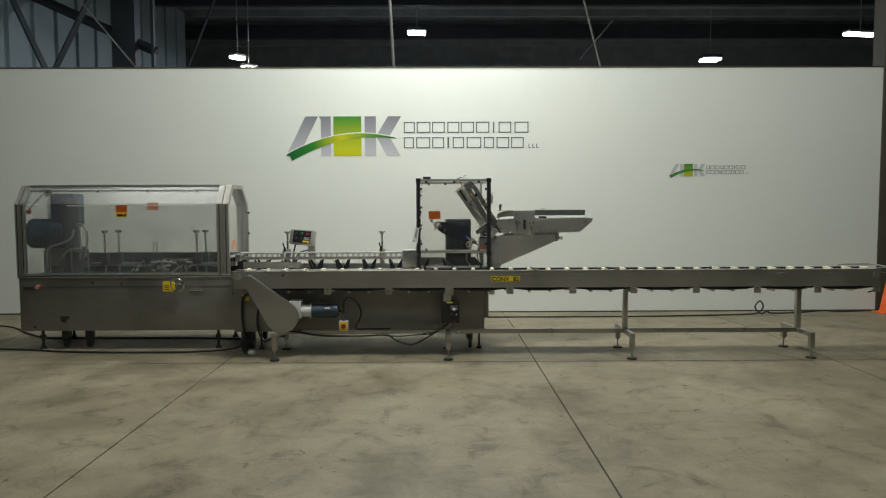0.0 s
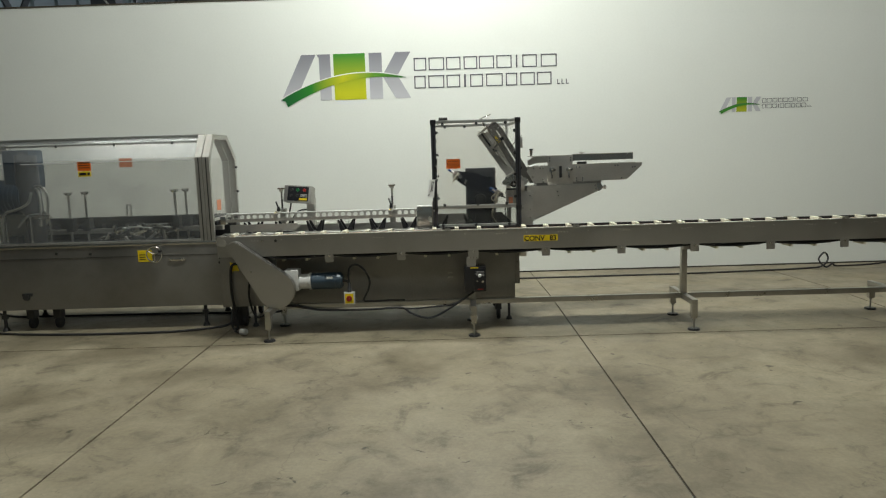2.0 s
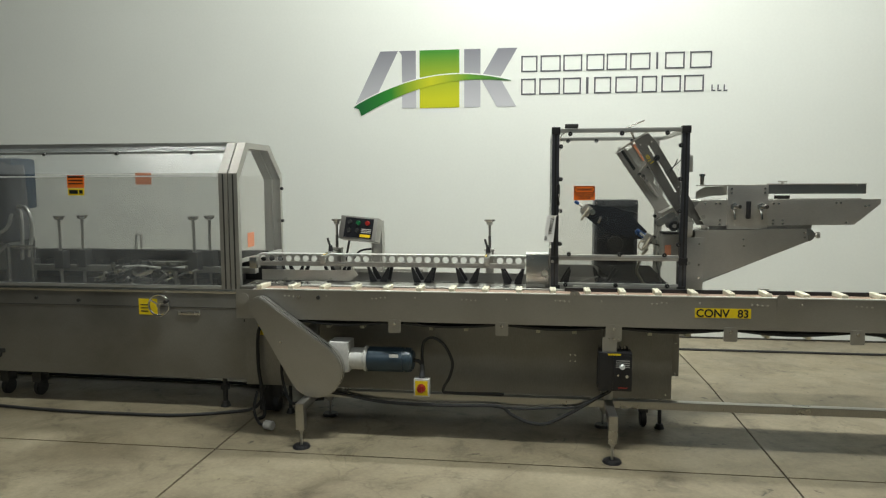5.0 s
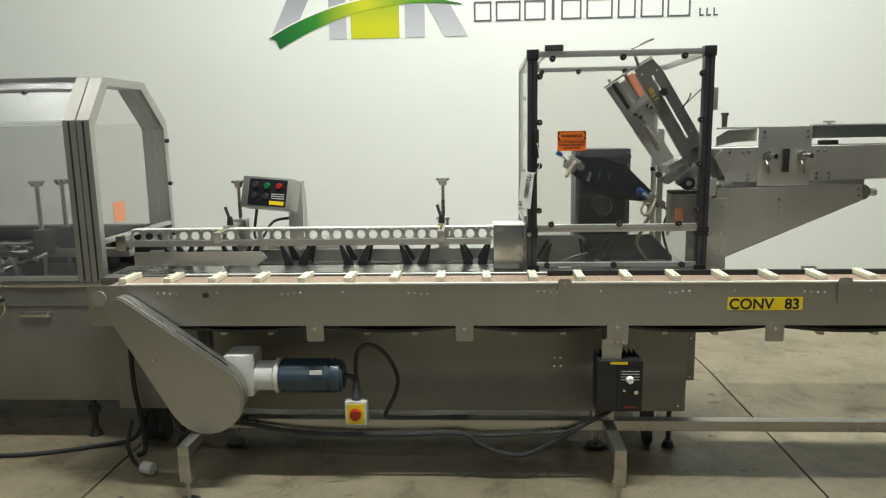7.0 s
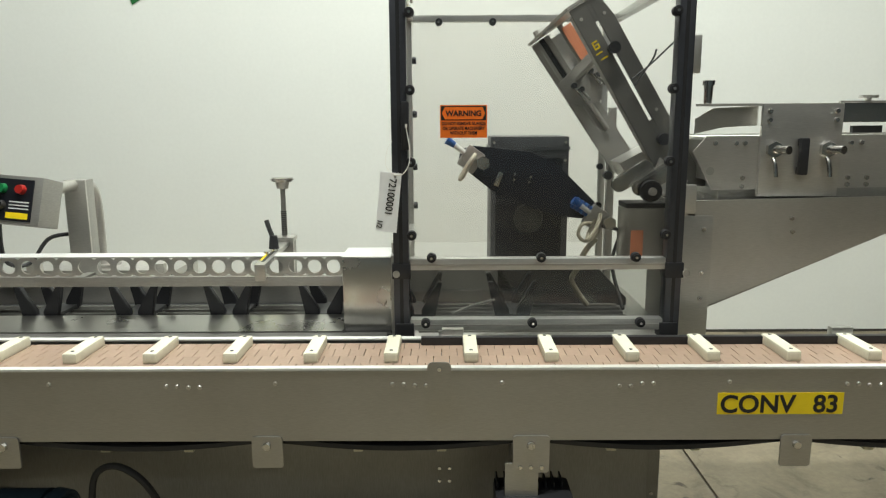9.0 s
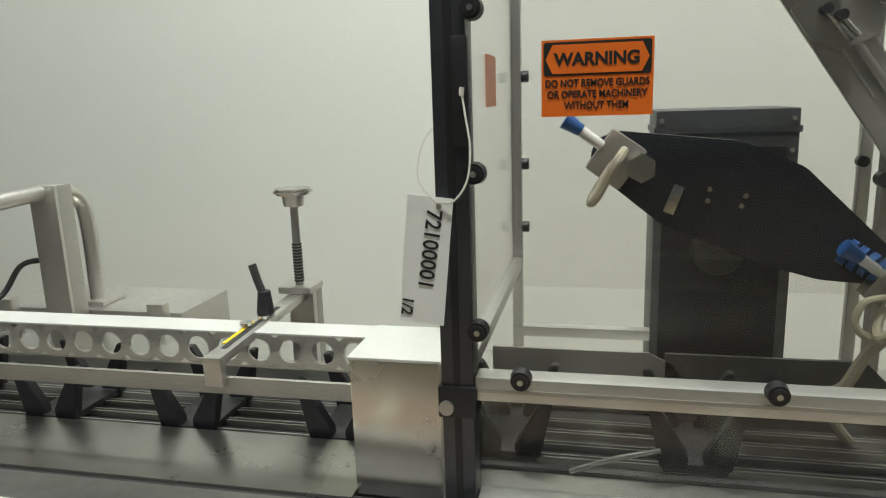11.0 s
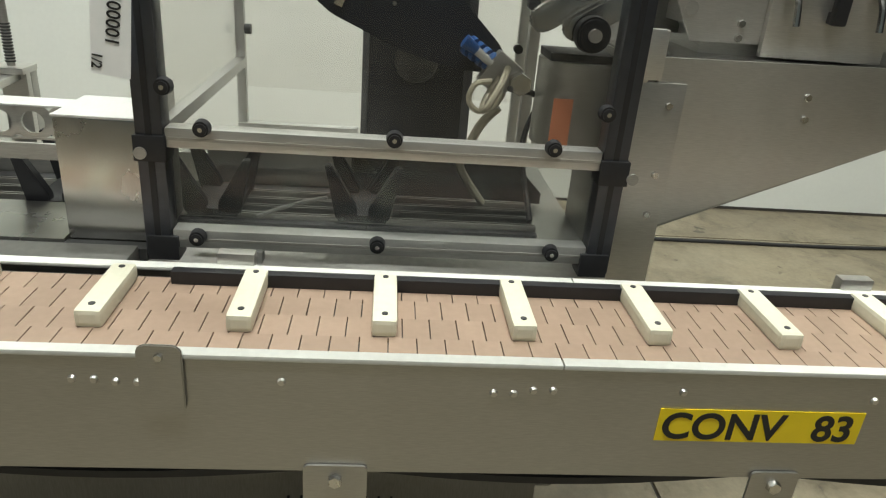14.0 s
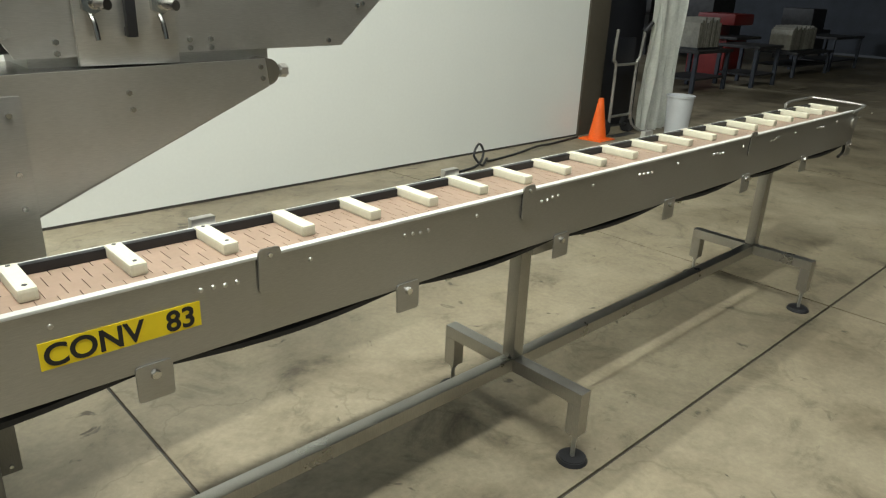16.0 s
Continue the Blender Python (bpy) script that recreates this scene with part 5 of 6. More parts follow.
for u, v, w, h in ((0.012, 0.118, 0.018, 0.004), (0.012, 0.140, 0.018, 0.004), (0.012, 0.118, 0.004, 0.024), (0.027, 0.128, 0.004, 0.014), (0.012, 0.129, 0.018, 0.003), (0.008, 0.155, 0.022, 0.004), (0.014, 0.176, 0.024, 0.004)):
    part("yellow_mark", strip(near, u, u + w, v, v + h, 8.1488, 8.1498, 0), YELLOW, mag, "yellow painted mark", False)
for u, v in ((0.062, 0.165), (0.060, 0.49)):
    x0, z0 = near(u, v)
    part("clamp_knob", cyl((x0, 8.150, z0), (x0, 8.118, z0), 0.017, 0.019, 10), BLACK, mag, "black clamp knob")
for u, v in ((0.02, 0.04), (0.09, 0.06), (0.09, 0.40), (0.02, 0.55)):
    x0, z0 = near(u, v)
    part("bolt", bolt(x0, 8.150, z0, 0.006), STEEL, mag)
part("wire", hose([(0.70, 8.13, 1.60), (0.76, 8.12, 1.65), (0.83, 8.11, 1.72)], 0.003, 6), IRON, mag)
part("wire", hose([(0.71, 8.13, 1.58), (0.76, 8.12, 1.66), (0.77, 8.12, 1.69)], 0.003, 6), IRON, mag)

# ---- bracket and carton feeder on the right of the guard ----
bracket = thing("feeder_bracket", 0.85, 8.08, 0.72, "folded sheet steel bracket carrying the carton feeder", "bracket")
part("face", prism([(0.855, 1.243), (1.505, 1.256), (1.515, 1.184), (0.905, 0.926), (0.905, 0.842), (0.855, 0.842)], 7.942, 7.948), STEEL, bracket, "folded steel face plate", False)
part("upright", box(0.797, 0.907, 7.934, 7.9415, 0.76, 1.20, 0.002), STEEL, bracket)
part("upright_side", box(0.797, 0.803, 7.9415, 8.20, 0.76, 1.24), STEEL_DULL, bracket, smooth=False)
part("top_flange", box(0.80, 1.505, 7.9485, 8.20, 1.237, 1.245, 0.001), STEEL_BRIGHT, bracket, smooth=False)
low = turned(box(-0.33, 0.33, 7.9485, 8.2, -0.003, 0.003), pose(0, 0, 0))
part("lower_flange", turned(low, pose(1.212, 0, 1.053, 0, -23.4, 0)), STEEL_DULL, bracket, smooth=False)
part("rear_face", prism([(0.80, 1.236), (1.505, 1.236), (1.515, 1.185), (0.905, 0.925), (0.905, 0.842), (0.80, 0.842)], 8.201, 8.206), STEEL_DULL, bracket, smooth=False)
for px, pz in ((0.88, 1.16), (0.88, 1.03), (0.88, 0.95), (1.14, 1.19), (1.145, 1.15), (1.49, 1.235), (1.495, 1.205)):
    part("bolt", bolt(px, 7.934 if px < 0.9 else 7.942, pz, 0.0075), STEEL_BRIGHT, bracket)
part("hook_bolt", box(0.806, 0.83, 7.925, 7.934, 1.20, 1.26, 0.003), STEEL, bracket)
part("roller", cyl((1.527, 7.97, 1.217), (1.527, 8.18, 1.217), 0.036, seg=24), STEEL_BRIGHT, bracket, "polished end roller")
part("roller_shaft", cyl((1.51, 8.0, 1.215), (1.598, 8.0, 1.215), 0.011, seg=14), STEEL_BRIGHT, bracket)
part("roller_nut", cyl((1.580, 8.0, 1.215), (1.600, 8.0, 1.215), 0.019, seg=6), STEEL, bracket)

feeder = thing("carton_feeder", 1.35, 8.07, 1.247, "stainless carton feeder with bolted side plates and wing nuts", "feeder")
part("side_plate", prism([(0.838, 1.385), (0.875, 1.43), (1.80, 1.436), (1.885, 1.437), (1.885, 1.41), (1.745, 1.285), (0.90, 1.275)], 7.930, 7.938), STEEL, feeder, "long bolted side plate with a cut corner", False)
part("side_plate", prism([(0.838, 1.385), (0.875, 1.43), (1.885, 1.437), (1.885, 1.41), (1.745, 1.285), (0.90, 1.275)], 8.19, 8.198), STEEL_DULL, feeder, smooth=False)
part("clamp_plate", box(1.025, 1.255, 7.915, 7.929, 1.257, 1.522, 0.003), STEEL, feeder, "thick clamp plate")
part("top_guide", box(1.25, 1.803, 7.935, 7.941, 1.468, 1.523, 0.001), STEEL_BRIGHT, feeder, smooth=False)
part("top_guide", box(1.25, 1.803, 8.17, 8.176, 1.468, 1.523, 0.001), STEEL, feeder, smooth=False)
part("top_lip", box(1.25, 1.803, 7.928, 7.941, 1.5235, 1.5285), STEEL_DULL, feeder, smooth=False)
part("chute", prism([(0.85, 1.437), (0.85, 1.48), (0.90, 1.51), (1.03, 1.515), (1.03, 1.46), (0.93, 1.455)], 7.96, 7.966), STEEL, feeder, smooth=False)
part("chute_lip", box(0.85, 1.03, 7.93, 7.966, 1.515, 1.522), STEEL_DULL, feeder, smooth=False)
part("feed_belt", box(0.87, 1.86, 7.945, 8.18, 1.418, 1.428, 0.003), WHITE_STRIP, feeder, "white feed belt")
part("belt_core", box(0.90, 1.74, 7.945, 8.18, 1.30, 1.417), STEEL_DULL, feeder, smooth=False)
part("base", box(0.93, 1.52, 7.96, 8.17, 1.2455, 1.30), STEEL_DULL, feeder, smooth=False)
part("handle", box(1.128, 1.152, 7.885, 7.905, 1.32, 1.425, 0.006), BLACK, feeder, "black pull handle")
for z in (1.332, 1.413):
    part("handle_foot", box(1.13, 1.15, 7.90, 7.9155, z - 0.01, z + 0.01, 0.002), BLACK, feeder)
for x, s in ((1.062, 1), (1.215, 1)):
    nut = part("stud", cyl((x, 7.915, 1.392), (x + 0.02, 7.86, 1.392), 0.012, seg=14), STEEL_BRIGHT, feeder)
    part("nut", cyl((x, 7.915, 1.392), (x, 7.90, 1.392), 0.024, seg=6), STEEL_BRIGHT, nut)
    part("wing", hose([(x - 0.006, 7.90, 1.37), (x - 0.002, 7.892, 1.35), (x + 0.001, 7.888, 1.315)], 0.006), STEEL_BRIGHT, nut)
for px, pz in ((0.90, 1.41), (0.96, 1.41), (0.985, 1.41), (0.985, 1.31), (0.985, 1.285), (1.045, 1.50), (1.045, 1.475), (1.235, 1.50), (1.235, 1.475), (1.29, 1.41), (1.32, 1.41), (1.29, 1.31), (1.29, 1.29), (1.345, 1.31), (1.345, 1.29), (1.64, 1.415), (1.665, 1.415), (1.80, 1.395), (1.82, 1.40), (1.70, 1.30)):
    part("bolt", bolt(px, 7.915 if 1.02 < px < 1.26 else 7.93, pz, 0.0078), STEEL_BRIGHT, feeder)
part("slot_hole", cyl((0.89, 7.9295, 1.33), (0.89, 7.9285, 1.33), 0.012, seg=18), STEEL_DULL, feeder)
part("thumb_screw", cyl((0.885, 7.97, 1.515), (0.885, 7.97, 1.575), 0.011, 0.014, 16), CHROME, feeder, "bright thumb screw")
part("thumb_head", cyl((0.885, 7.97, 1.575), (0.885, 7.97, 1.588), 0.018, seg=16), CHROME, feeder)
part("disc_knob", cyl((1.345, 7.96, 1.536), (1.345, 7.96, 1.544), 0.026, seg=20), STEEL, feeder)
part("disc_stem", cyl((1.345, 7.96, 1.52), (1.345, 7.96, 1.538), 0.008, seg=10), STEEL, feeder)
part("dark_slide", box(1.30, 1.385, 7.945, 7.96, 1.438, 1.458), IRON, feeder, smooth=False)
SET_BACK = Matrix.Translation((0.12, 0.075, 1.49)) @ Matrix.Diagonal((1.032, 1, 1.032, 1)) @ Matrix.Translation((-0.12, 0, -1.49))
for ob in feeder.children_recursive:
    ob.data.transform(SET_BACK)

# ---- the enclosed cartoning machine ----
cart = thing("cartoning_machine", -3.2, 8.3, 0, "stainless cartoning machine under a clear chamfered safety hood", "machine")
CX0, CX1, CF, CB = -4.41, -2.04, 7.90, 8.78
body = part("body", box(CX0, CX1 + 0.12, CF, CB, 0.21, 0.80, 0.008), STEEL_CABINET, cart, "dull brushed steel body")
part("body_seam", box(CX0 + 0.01, CX1 + 0.11, CF - 0.0035, CF + 0.001, 0.70, 0.703), IRON, body, smooth=False)
part("top_lip", box(CX0 - 0.01, CX1 + 0.02, CF - 0.008, CF + 0.05, 0.80, 0.826, 0.004), STEEL_BRIGHT, cart)
part("deck", box(CX0, CX1, CF + 0.05, CB, 0.80, 0.818), IRON, cart, smooth=False)
# hood outline in y and z
HOOD = [(CF + 0.004, 0.826), (CF + 0.004, 1.61), (CF + 0.165, 1.82), (8.49, 1.82), (8.73, 1.61), (8.73, 0.826)]


def hood_frame(x, w, t, mat, name):
    """A bent profile that follows the hood's outline."""
    inner = []
    for (y, z) in HOOD:
        cy, cz = 8.28, 1.25
        inner.append((y + (t if y < cy else -t), z - (t if z > cz else 0)))
    pts = HOOD + inner[::-1]
    return part(name, extrude_x(pts, x, x + w), mat, cart, "aluminium hood frame profile", False)


for x, w in ((CX0 - 0.02, 0.042), (CX0 + 0.035, 0.042), (CX1 - 0.186, 0.062), (CX1 - 0.116, 0.062)):
    bar = hood_frame(x, w, 0.04, STEEL_DULL, "hood_frame")
    part("slot", box(x + w / 2 - 0.005, x + w / 2 + 0.005, CF + 0.0025, CF + 0.005, 0.83, 1.605), IRON, bar, smooth=False)
for y, z in ((CF + 0.165, 1.79), (8.46, 1.79)):
    rail = part("hood_rail", box(CX0 + 0.08, CX1 - 0.19, y, y + 0.035, z, z + 0.034, 0.003), ALU, cart, "aluminium hood rail")
part("hood_rail", box(CX0 + 0.08, CX1 - 0.19, CF + 0.006, CF + 0.04, 0.828, 0.85, 0.003), ALU, cart)
part("lower_door_rail", box(CX0 + 0.08, CX1 - 0.19, CF + 0.125, CF + 0.14, 1.748, 1.765, 0.002), ALU, cart)
part("front_panel", box(CX0 + 0.07, CX1 - 0.19, CF + 0.012, CF + 0.017, 0.85, 1.60), CLEAR_SMOKE, cart, "clear front panel", False)
slope = extrude_x([(CF + 0.014, 1.612), (CF + 0.163, 1.80), (CF + 0.167, 1.797), (CF + 0.018, 1.61)], CX0 + 0.07, CX1 - 0.19)
part("sloped_panel", slope, CLEAR_SMOKE, cart, "clear sloped panel", False)
part("top_panel", box(CX0 + 0.07, CX1 - 0.19, CF + 0.205, 8.455, 1.80, 1.805), CLEAR_SMOKE, cart, smooth=False)
part("rear_panel", box(CX0 + 0.07, CX1 - 0.19, 8.715, 8.72, 0.83, 1.60), CLEAR, cart, smooth=False)
END = [(y, z) for y, z in HOOD]
for x in (CX0 - 0.005, CX1 - 0.065):
    pts = [(y + (0.03 if y < 8.28 else -0.03), z - (0.03 if z > 1.0 else 0)) for y, z in HOOD]
    cut = pts if x < -3 else [(y, max(z, 1.03)) for y, z in pts]
    part("end_panel", extrude_x(cut, x, x + 0.005), CLEAR, cart, "clear end panel", False)
part("end_bar", box(CX1 - 0.08, CX1 - 0.055, CF + 0.05, 8.69, 1.005, 1.03, 0.003), ALU, cart)
for k in range(4):
    part("hinge_knob", cyl((CX0 + 0.3 + 0.55 * k, CF + 0.115, 1.755), (CX0 + 0.3 + 0.55 * k, CF + 0.095, 1.745), 0.011, seg=10), IRON, cart)
for z in (0.95, 1.25, 1.5):
    part("hinge_knob", cyl((CX1 - 0.055, 8.70, z), (CX1 - 0.035, 8.70, z), 0.012, seg=10), BLACK, cart)
part("hood_crease", box(CX0 + 0.55, CX1 - 0.19, CF + 0.009, CF + 0.012, 1.588, 1.596), PAPER, cart, "pale strip along the hood's crease", False)

warn1 = part("warning_label", box(-3.328, -3.202, CF + 0.009, CF + 0.0115, 1.515, 1.60), ORANGE, cart, "orange warning label", False)
for k in range(3):
    part("bar", box(-3.318, -3.212, CF + 0.0075, CF + 0.0092, 1.585 - 0.022 * k, 1.592 - 0.022 * k), INK, warn1, smooth=False)
yl = part("asset_label", box(-3.325, -3.205, CF + 0.009, CF + 0.0115, 1.463, 1.512), YELLOW, cart, "yellow asset label", False)
part("bar", box(-3.315, -3.25, CF + 0.0075, CF + 0.0092, 1.475, 1.50), INK, yl, smooth=False)
part("bar", box(-3.24, -3.215, CF + 0.0075, CF + 0.0092, 1.475, 1.50), INK, yl, smooth=False)
part("reversed_label", box(-3.31, -3.175, 8.7105, 8.714, 1.535, 1.63), ORANGE_FADED, cart, "back of an orange label", False)
part("reversed_label", box(CX1 - 0.0595, CX1 - 0.057, 8.06, 8.17, 1.10, 1.20), ORANGE_FADED, cart, "orange label on the end panel", False)

# fittings on the front of the body
part("hazard_label", box(-2.83, -2.695, CF - 0.0045, CF - 0.001, 0.645, 0.755), YELLOW, cart, "yellow hazard label", False)
for k in range(3):
    part("bar", box(-2.815, -2.76, CF - 0.006, CF - 0.0046, 0.665 + 0.022 * k, 0.672 + 0.022 * k), INK, cart, smooth=False)
ring = [(-2.655 + 0.072 * math.cos(a * math.pi / 8), CF - 0.05, 0.72 + 0.072 * math.sin(a * math.pi / 8)) for a in range(17)]
wheel = part("hand_wheel", hose(ring, 0.007, 8, 3), CHROME, cart, "chromed hand wheel")
part("wheel_hub", cyl((-2.655, CF, 0.72), (-2.655, CF - 0.06, 0.72), 0.014, seg=14), CHROME, wheel)
for a in (30, 150, 270):
    part("spoke", cyl((-2.655, CF - 0.05, 0.72), (-2.655 + 0.07 * math.cos(radians(a)), CF - 0.05, 0.72 + 0.07 * math.sin(radians(a))), 0.005, seg=8), CHROME, wheel)
part("wheel_knob", cyl((-2.59, CF - 0.05, 0.75), (-2.59, CF - 0.09, 0.75), 0.012, seg=12), BLACK, wheel)
part("pull_slot", box(-2.54, -2.38, CF - 0.012, CF, 0.648, 0.672, 0.004), STEEL_BRIGHT, cart)
part("lock", cyl((-3.93, CF, 0.335), (-3.93, CF - 0.02, 0.335), 0.032, 0.028, 18), IRON, cart, "dark round lock")
part("lock_tab", box(-3.97, -3.87, CF - 0.008, CF - 0.001, 0.345, 0.375, 0.003), IRON, cart)
part("red_button", cyl((-4.20, CF, 0.70), (-4.20, CF - 0.03, 0.70), 0.022, seg=16), ORANGE_FADED, cart, "faded red button")
part("grab", box(-4.36, -4.24, CF - 0.012, CF, 0.665, 0.70, 0.004), IRON, cart)
for px, pz in ((-4.25, 0.255), (-3.6, 0.745), (-3.28, 0.735), (-2.05, 0.66), (-2.06, 0.62)):
    part("plug", bolt(px, CF, pz, 0.014), IRON, cart)
part("warning_plate", box(-1.99, -1.925, CF - 0.004, CF - 0.001, 0.60, 0.69), YELLOW, cart, "small yellow label", False)
for x in (-4.2, -2.25):
    for y in (7.96, 8.62):
        part("levelling_leg", cyl((x, y, 0.03), (x, y, 0.212), 0.016, seg=12), IRON, cart)
        part("levelling_nut", cyl((x, y, 0.12), (x, y, 0.16), 0.03, seg=6), IRON, cart)
        part("levelling_foot", cyl((x, y, 0.0), (x, y, 0.035), 0.036, 0.022, 16), IRON, cart)
for x in (-3.72, -3.98):
    cf = part("caster_fork", box(x - 0.035, x + 0.035, 8.0, 8.09, 0.10, 0.212, 0.006), IRON, cart)
    part("caster_wheel", cyl((x - 0.02, 8.045, 0.06), (x + 0.02, 8.045, 0.06), 0.06, seg=22, bevel=0.008), RUBBER, cf, "black rubber caster wheel")

# machinery inside the hood
main = part("main_motor", cyl((-4.40, 8.16, 1.28), (-3.95, 8.16, 1.28), 0.165, seg=32, bevel=0.02), BLUE_DEEP, cart, "deep blue electric motor")
for k in range(10):
    part("cooling_fin", cyl((-4.37 + 0.042 * k, 8.16, 1.28), (-4.362 + 0.042 * k, 8.16, 1.28), 0.170, seg=32), BLUE_DEEP, main)
part("gear_head", box(-4.12, -3.86, 8.05, 8.30, 1.36, 1.73, 0.03), BLUE_DEEP, cart, "dark blue gear head")
part("gear_dome", cyl((-3.935, 8.12, 1.12), (-3.935, 8.12, 1.70), 0.115, 0.095, 24, bevel=0.02), GREY_BOX, cart, "dark upright gear housing")
part("gear_foot", cyl((-3.90, 8.14, 0.80), (-3.90, 8.14, 1.13), 0.075, 0.10, 20), IRON, cart)
part("motor_bracket", box(-4.30, -3.9, 8.22, 8.30, 0.818, 1.15, 0.006), STEEL_DULL, cart)
# white sheet added where a gap lets the bare wall show
part("rating_plate", box(-4.31, -4.06, 8.34, 8.343, 1.45, 1.70), PAPER, cart, "white sheet in place of a gap that shows the wall", False)
part("hood_ball", cyl((CX0 + 0.1, CF + 0.07, 1.53), (CX0 + 0.1, CF + 0.04, 1.53), 0.03, 0.02, 16), RED, cart)
part("gas_strut", cyl((CX0 + 0.09, CF + 0.08, 1.55), (CX0 + 0.22, CF + 0.14, 1.72), 0.008, seg=10), CHROME, cart)
for p in ([(-3.83, 8.05, 1.38), (-3.74, 8.02, 1.37), (-3.70, 8.02, 1.25), (-3.74, 8.03, 1.02)], [(-3.83, 8.05, 1.36), (-3.79, 8.03, 1.33), (-3.78, 8.02, 1.2), (-3.80, 8.03, 1.0)], [(-3.84, 8.0, 1.33), (-3.87, 7.985, 1.23), (-3.98, 7.98, 1.17), (-4.09, 7.98, 1.14), (-4.13, 7.98, 1.06), (-4.13, 7.98, 0.82)], [(-3.78, 8.02, 1.12), (-3.9, 8.0, 1.1), (-4.0, 8.0, 1.0)]):
    part("flex_conduit", hose(p, 0.013), ALU, cart, "grey flexible conduit")
part("carton_beam", box(-3.95, -2.1, 8.36, 8.44, 0.985, 1.045, 0.006), IRON, cart, "long dark carton track")
part("carton_beam", box(-3.95, -2.1, 8.18, 8.24, 0.90, 0.945, 0.006), STEEL_DULL, cart)
part("carton_track", box(-4.3, -2.05, 8.46, 8.58, 0.818, 0.98, 0.004), IRON, cart)
for k in range(16):
    part("chain_flight", box(-3.92 + 0.115 * k, -3.90 + 0.115 * k, 8.26, 8.35, 0.90, 0.975, 0.003), BLACK, cart)
for x, y in ((-3.545, 8.10), (-3.435, 8.20), (-2.515, 8.10), (-2.455, 8.22)):
    post = part("adjuster_post", cyl((x, y, 0.818), (x, y, 1.285), 0.011, seg=12), STEEL, cart, "upright steel adjuster post")
    part("adjuster_knob", cyl((x, y, 1.285), (x, y, 1.312), 0.026, 0.042, 22), STEEL_BRIGHT, post)
    part("adjuster_block", box(x - 0.035, x + 0.035, y - 0.03, y + 0.05, 0.93, 1.06, 0.006), IRON, post)
for x0, x1 in ((-3.86, -3.68), (-4.16, -4.10)):
    part("hoop", hose([(x0, 7.98, 0.82), (x0, 7.98, 1.08), (x0 + 0.01, 7.98, 1.10), (x1 - 0.01, 7.98, 1.10), (x1, 7.98, 1.08), (x1, 7.98, 0.82)], 0.010, 8, 4), STEEL_BRIGHT, cart, "bent tube hoop")
part("shelf_plate", box(-3.83, -3.71, 7.99, 8.08, 1.075, 1.09, 0.004), STEEL_BRIGHT, cart)
for k in range(18):
    x = -3.15 + 0.034 * k
    z = 0.87 + 0.028 * ((k * 5) % 4)
    part("linkage", turned(box(-0.06, 0.06, -0.012, 0.012, -0.012, 0.012, 0.003), pose(x, 7.99 + 0.02 * (k % 5), z, 8 * (k % 3), 23 * ((k * 3) % 7) - 60, 10 * (k % 4))), (STEEL, IRON, STEEL_BRIGHT, IRON)[k % 4], cart)
for k in range(9):
    x = -3.2 + 0.09 * k
    part("linkage_pin", cyl((x, 7.97, 0.87 + 0.03 * (k % 3)), (x, 8.06, 0.88 + 0.03 * (k % 3)), 0.012, seg=12), (CHROME, IRON)[k % 2], cart)
part("air_hose", hose([(-3.35, 7.97, 0.84), (-3.1, 7.96, 0.86), (-2.98, 7.97, 0.92), (-2.9, 7.98, 0.95)], 0.008), RUBBER, cart)
part("air_hose", hose([(-3.0, 8.0, 0.96), (-2.85, 7.99, 0.97), (-2.7, 8.0, 0.955), (-2.55, 8.02, 0.96)], 0.008), GEAR_WHITE, cart)
part("cross_block", box(-2.98, -2.62, 8.12, 8.22, 0.95, 0.985, 0.004), STEEL_BRIGHT, cart)
part("small_hook", hose([(-3.11, 8.36, 1.045), (-3.11, 8.36, 1.15), (-3.09, 8.36, 1.16), (-3.07, 8.36, 1.15), (-3.07, 8.36, 1.05)], 0.009), STEEL_DULL, cart)
for x in (-4.15, -3.2, -2.3):
    part("bearing_block", box(x - 0.06, x + 0.06, 8.12, 8.34, 0.818, 0.90, 0.008), IRON, cart)

# ---- cables and small things on the floor round the machines ----
solo("floor_cable", hose([(-8.5, 9.75, ground(9.75) + 0.01), (-6.4, 9.7, ground(9.7) + 0.01), (-5.5, 9.45, ground(9.45) + 0.01), (-4.9, 8.85, 0.012), (-4.5, 8.56, 0.012), (-4.0, 8.52, 0.012), (-3.2, 8.50, 0.012), (-2.6, 8.48, 0.012), (-2.1, 8.40, 0.012), (-1.9, 8.2, 0.012)], 0.011, 8, 8), RUBBER, "black cable lying on the concrete under the machine", "cable", "floor cables")
solo("floor_cable", hose([(-8.0, 8.05, 0.012), (-6.0, 7.98, 0.012), (-4.5, 7.88, 0.012), (-3.9, 7.75, 0.012), (-3.3, 7.685, 0.012), (-2.8, 7.68, 0.012), (-2.45, 7.70, 0.012), (-2.13, 7.81, 0.012), (-1.97, 7.82, 0.05), (-1.88, 7.80, 0.2)], 0.011, 8, 8), RUBBER, "black cable lying on the concrete before the machine", "cable", "floor cables")
solo("hanging_cable", hose([(-1.86, 7.80, 0.62), (-1.92, 7.78, 0.58), (-1.93, 7.78, 0.35), (-1.90, 7.77, 0.15), (-1.88, 7.74, 0.03), (-1.9, 7.70, 0.012)], 0.012), RUBBER, "black cable hanging down the machine's corner", "cable")
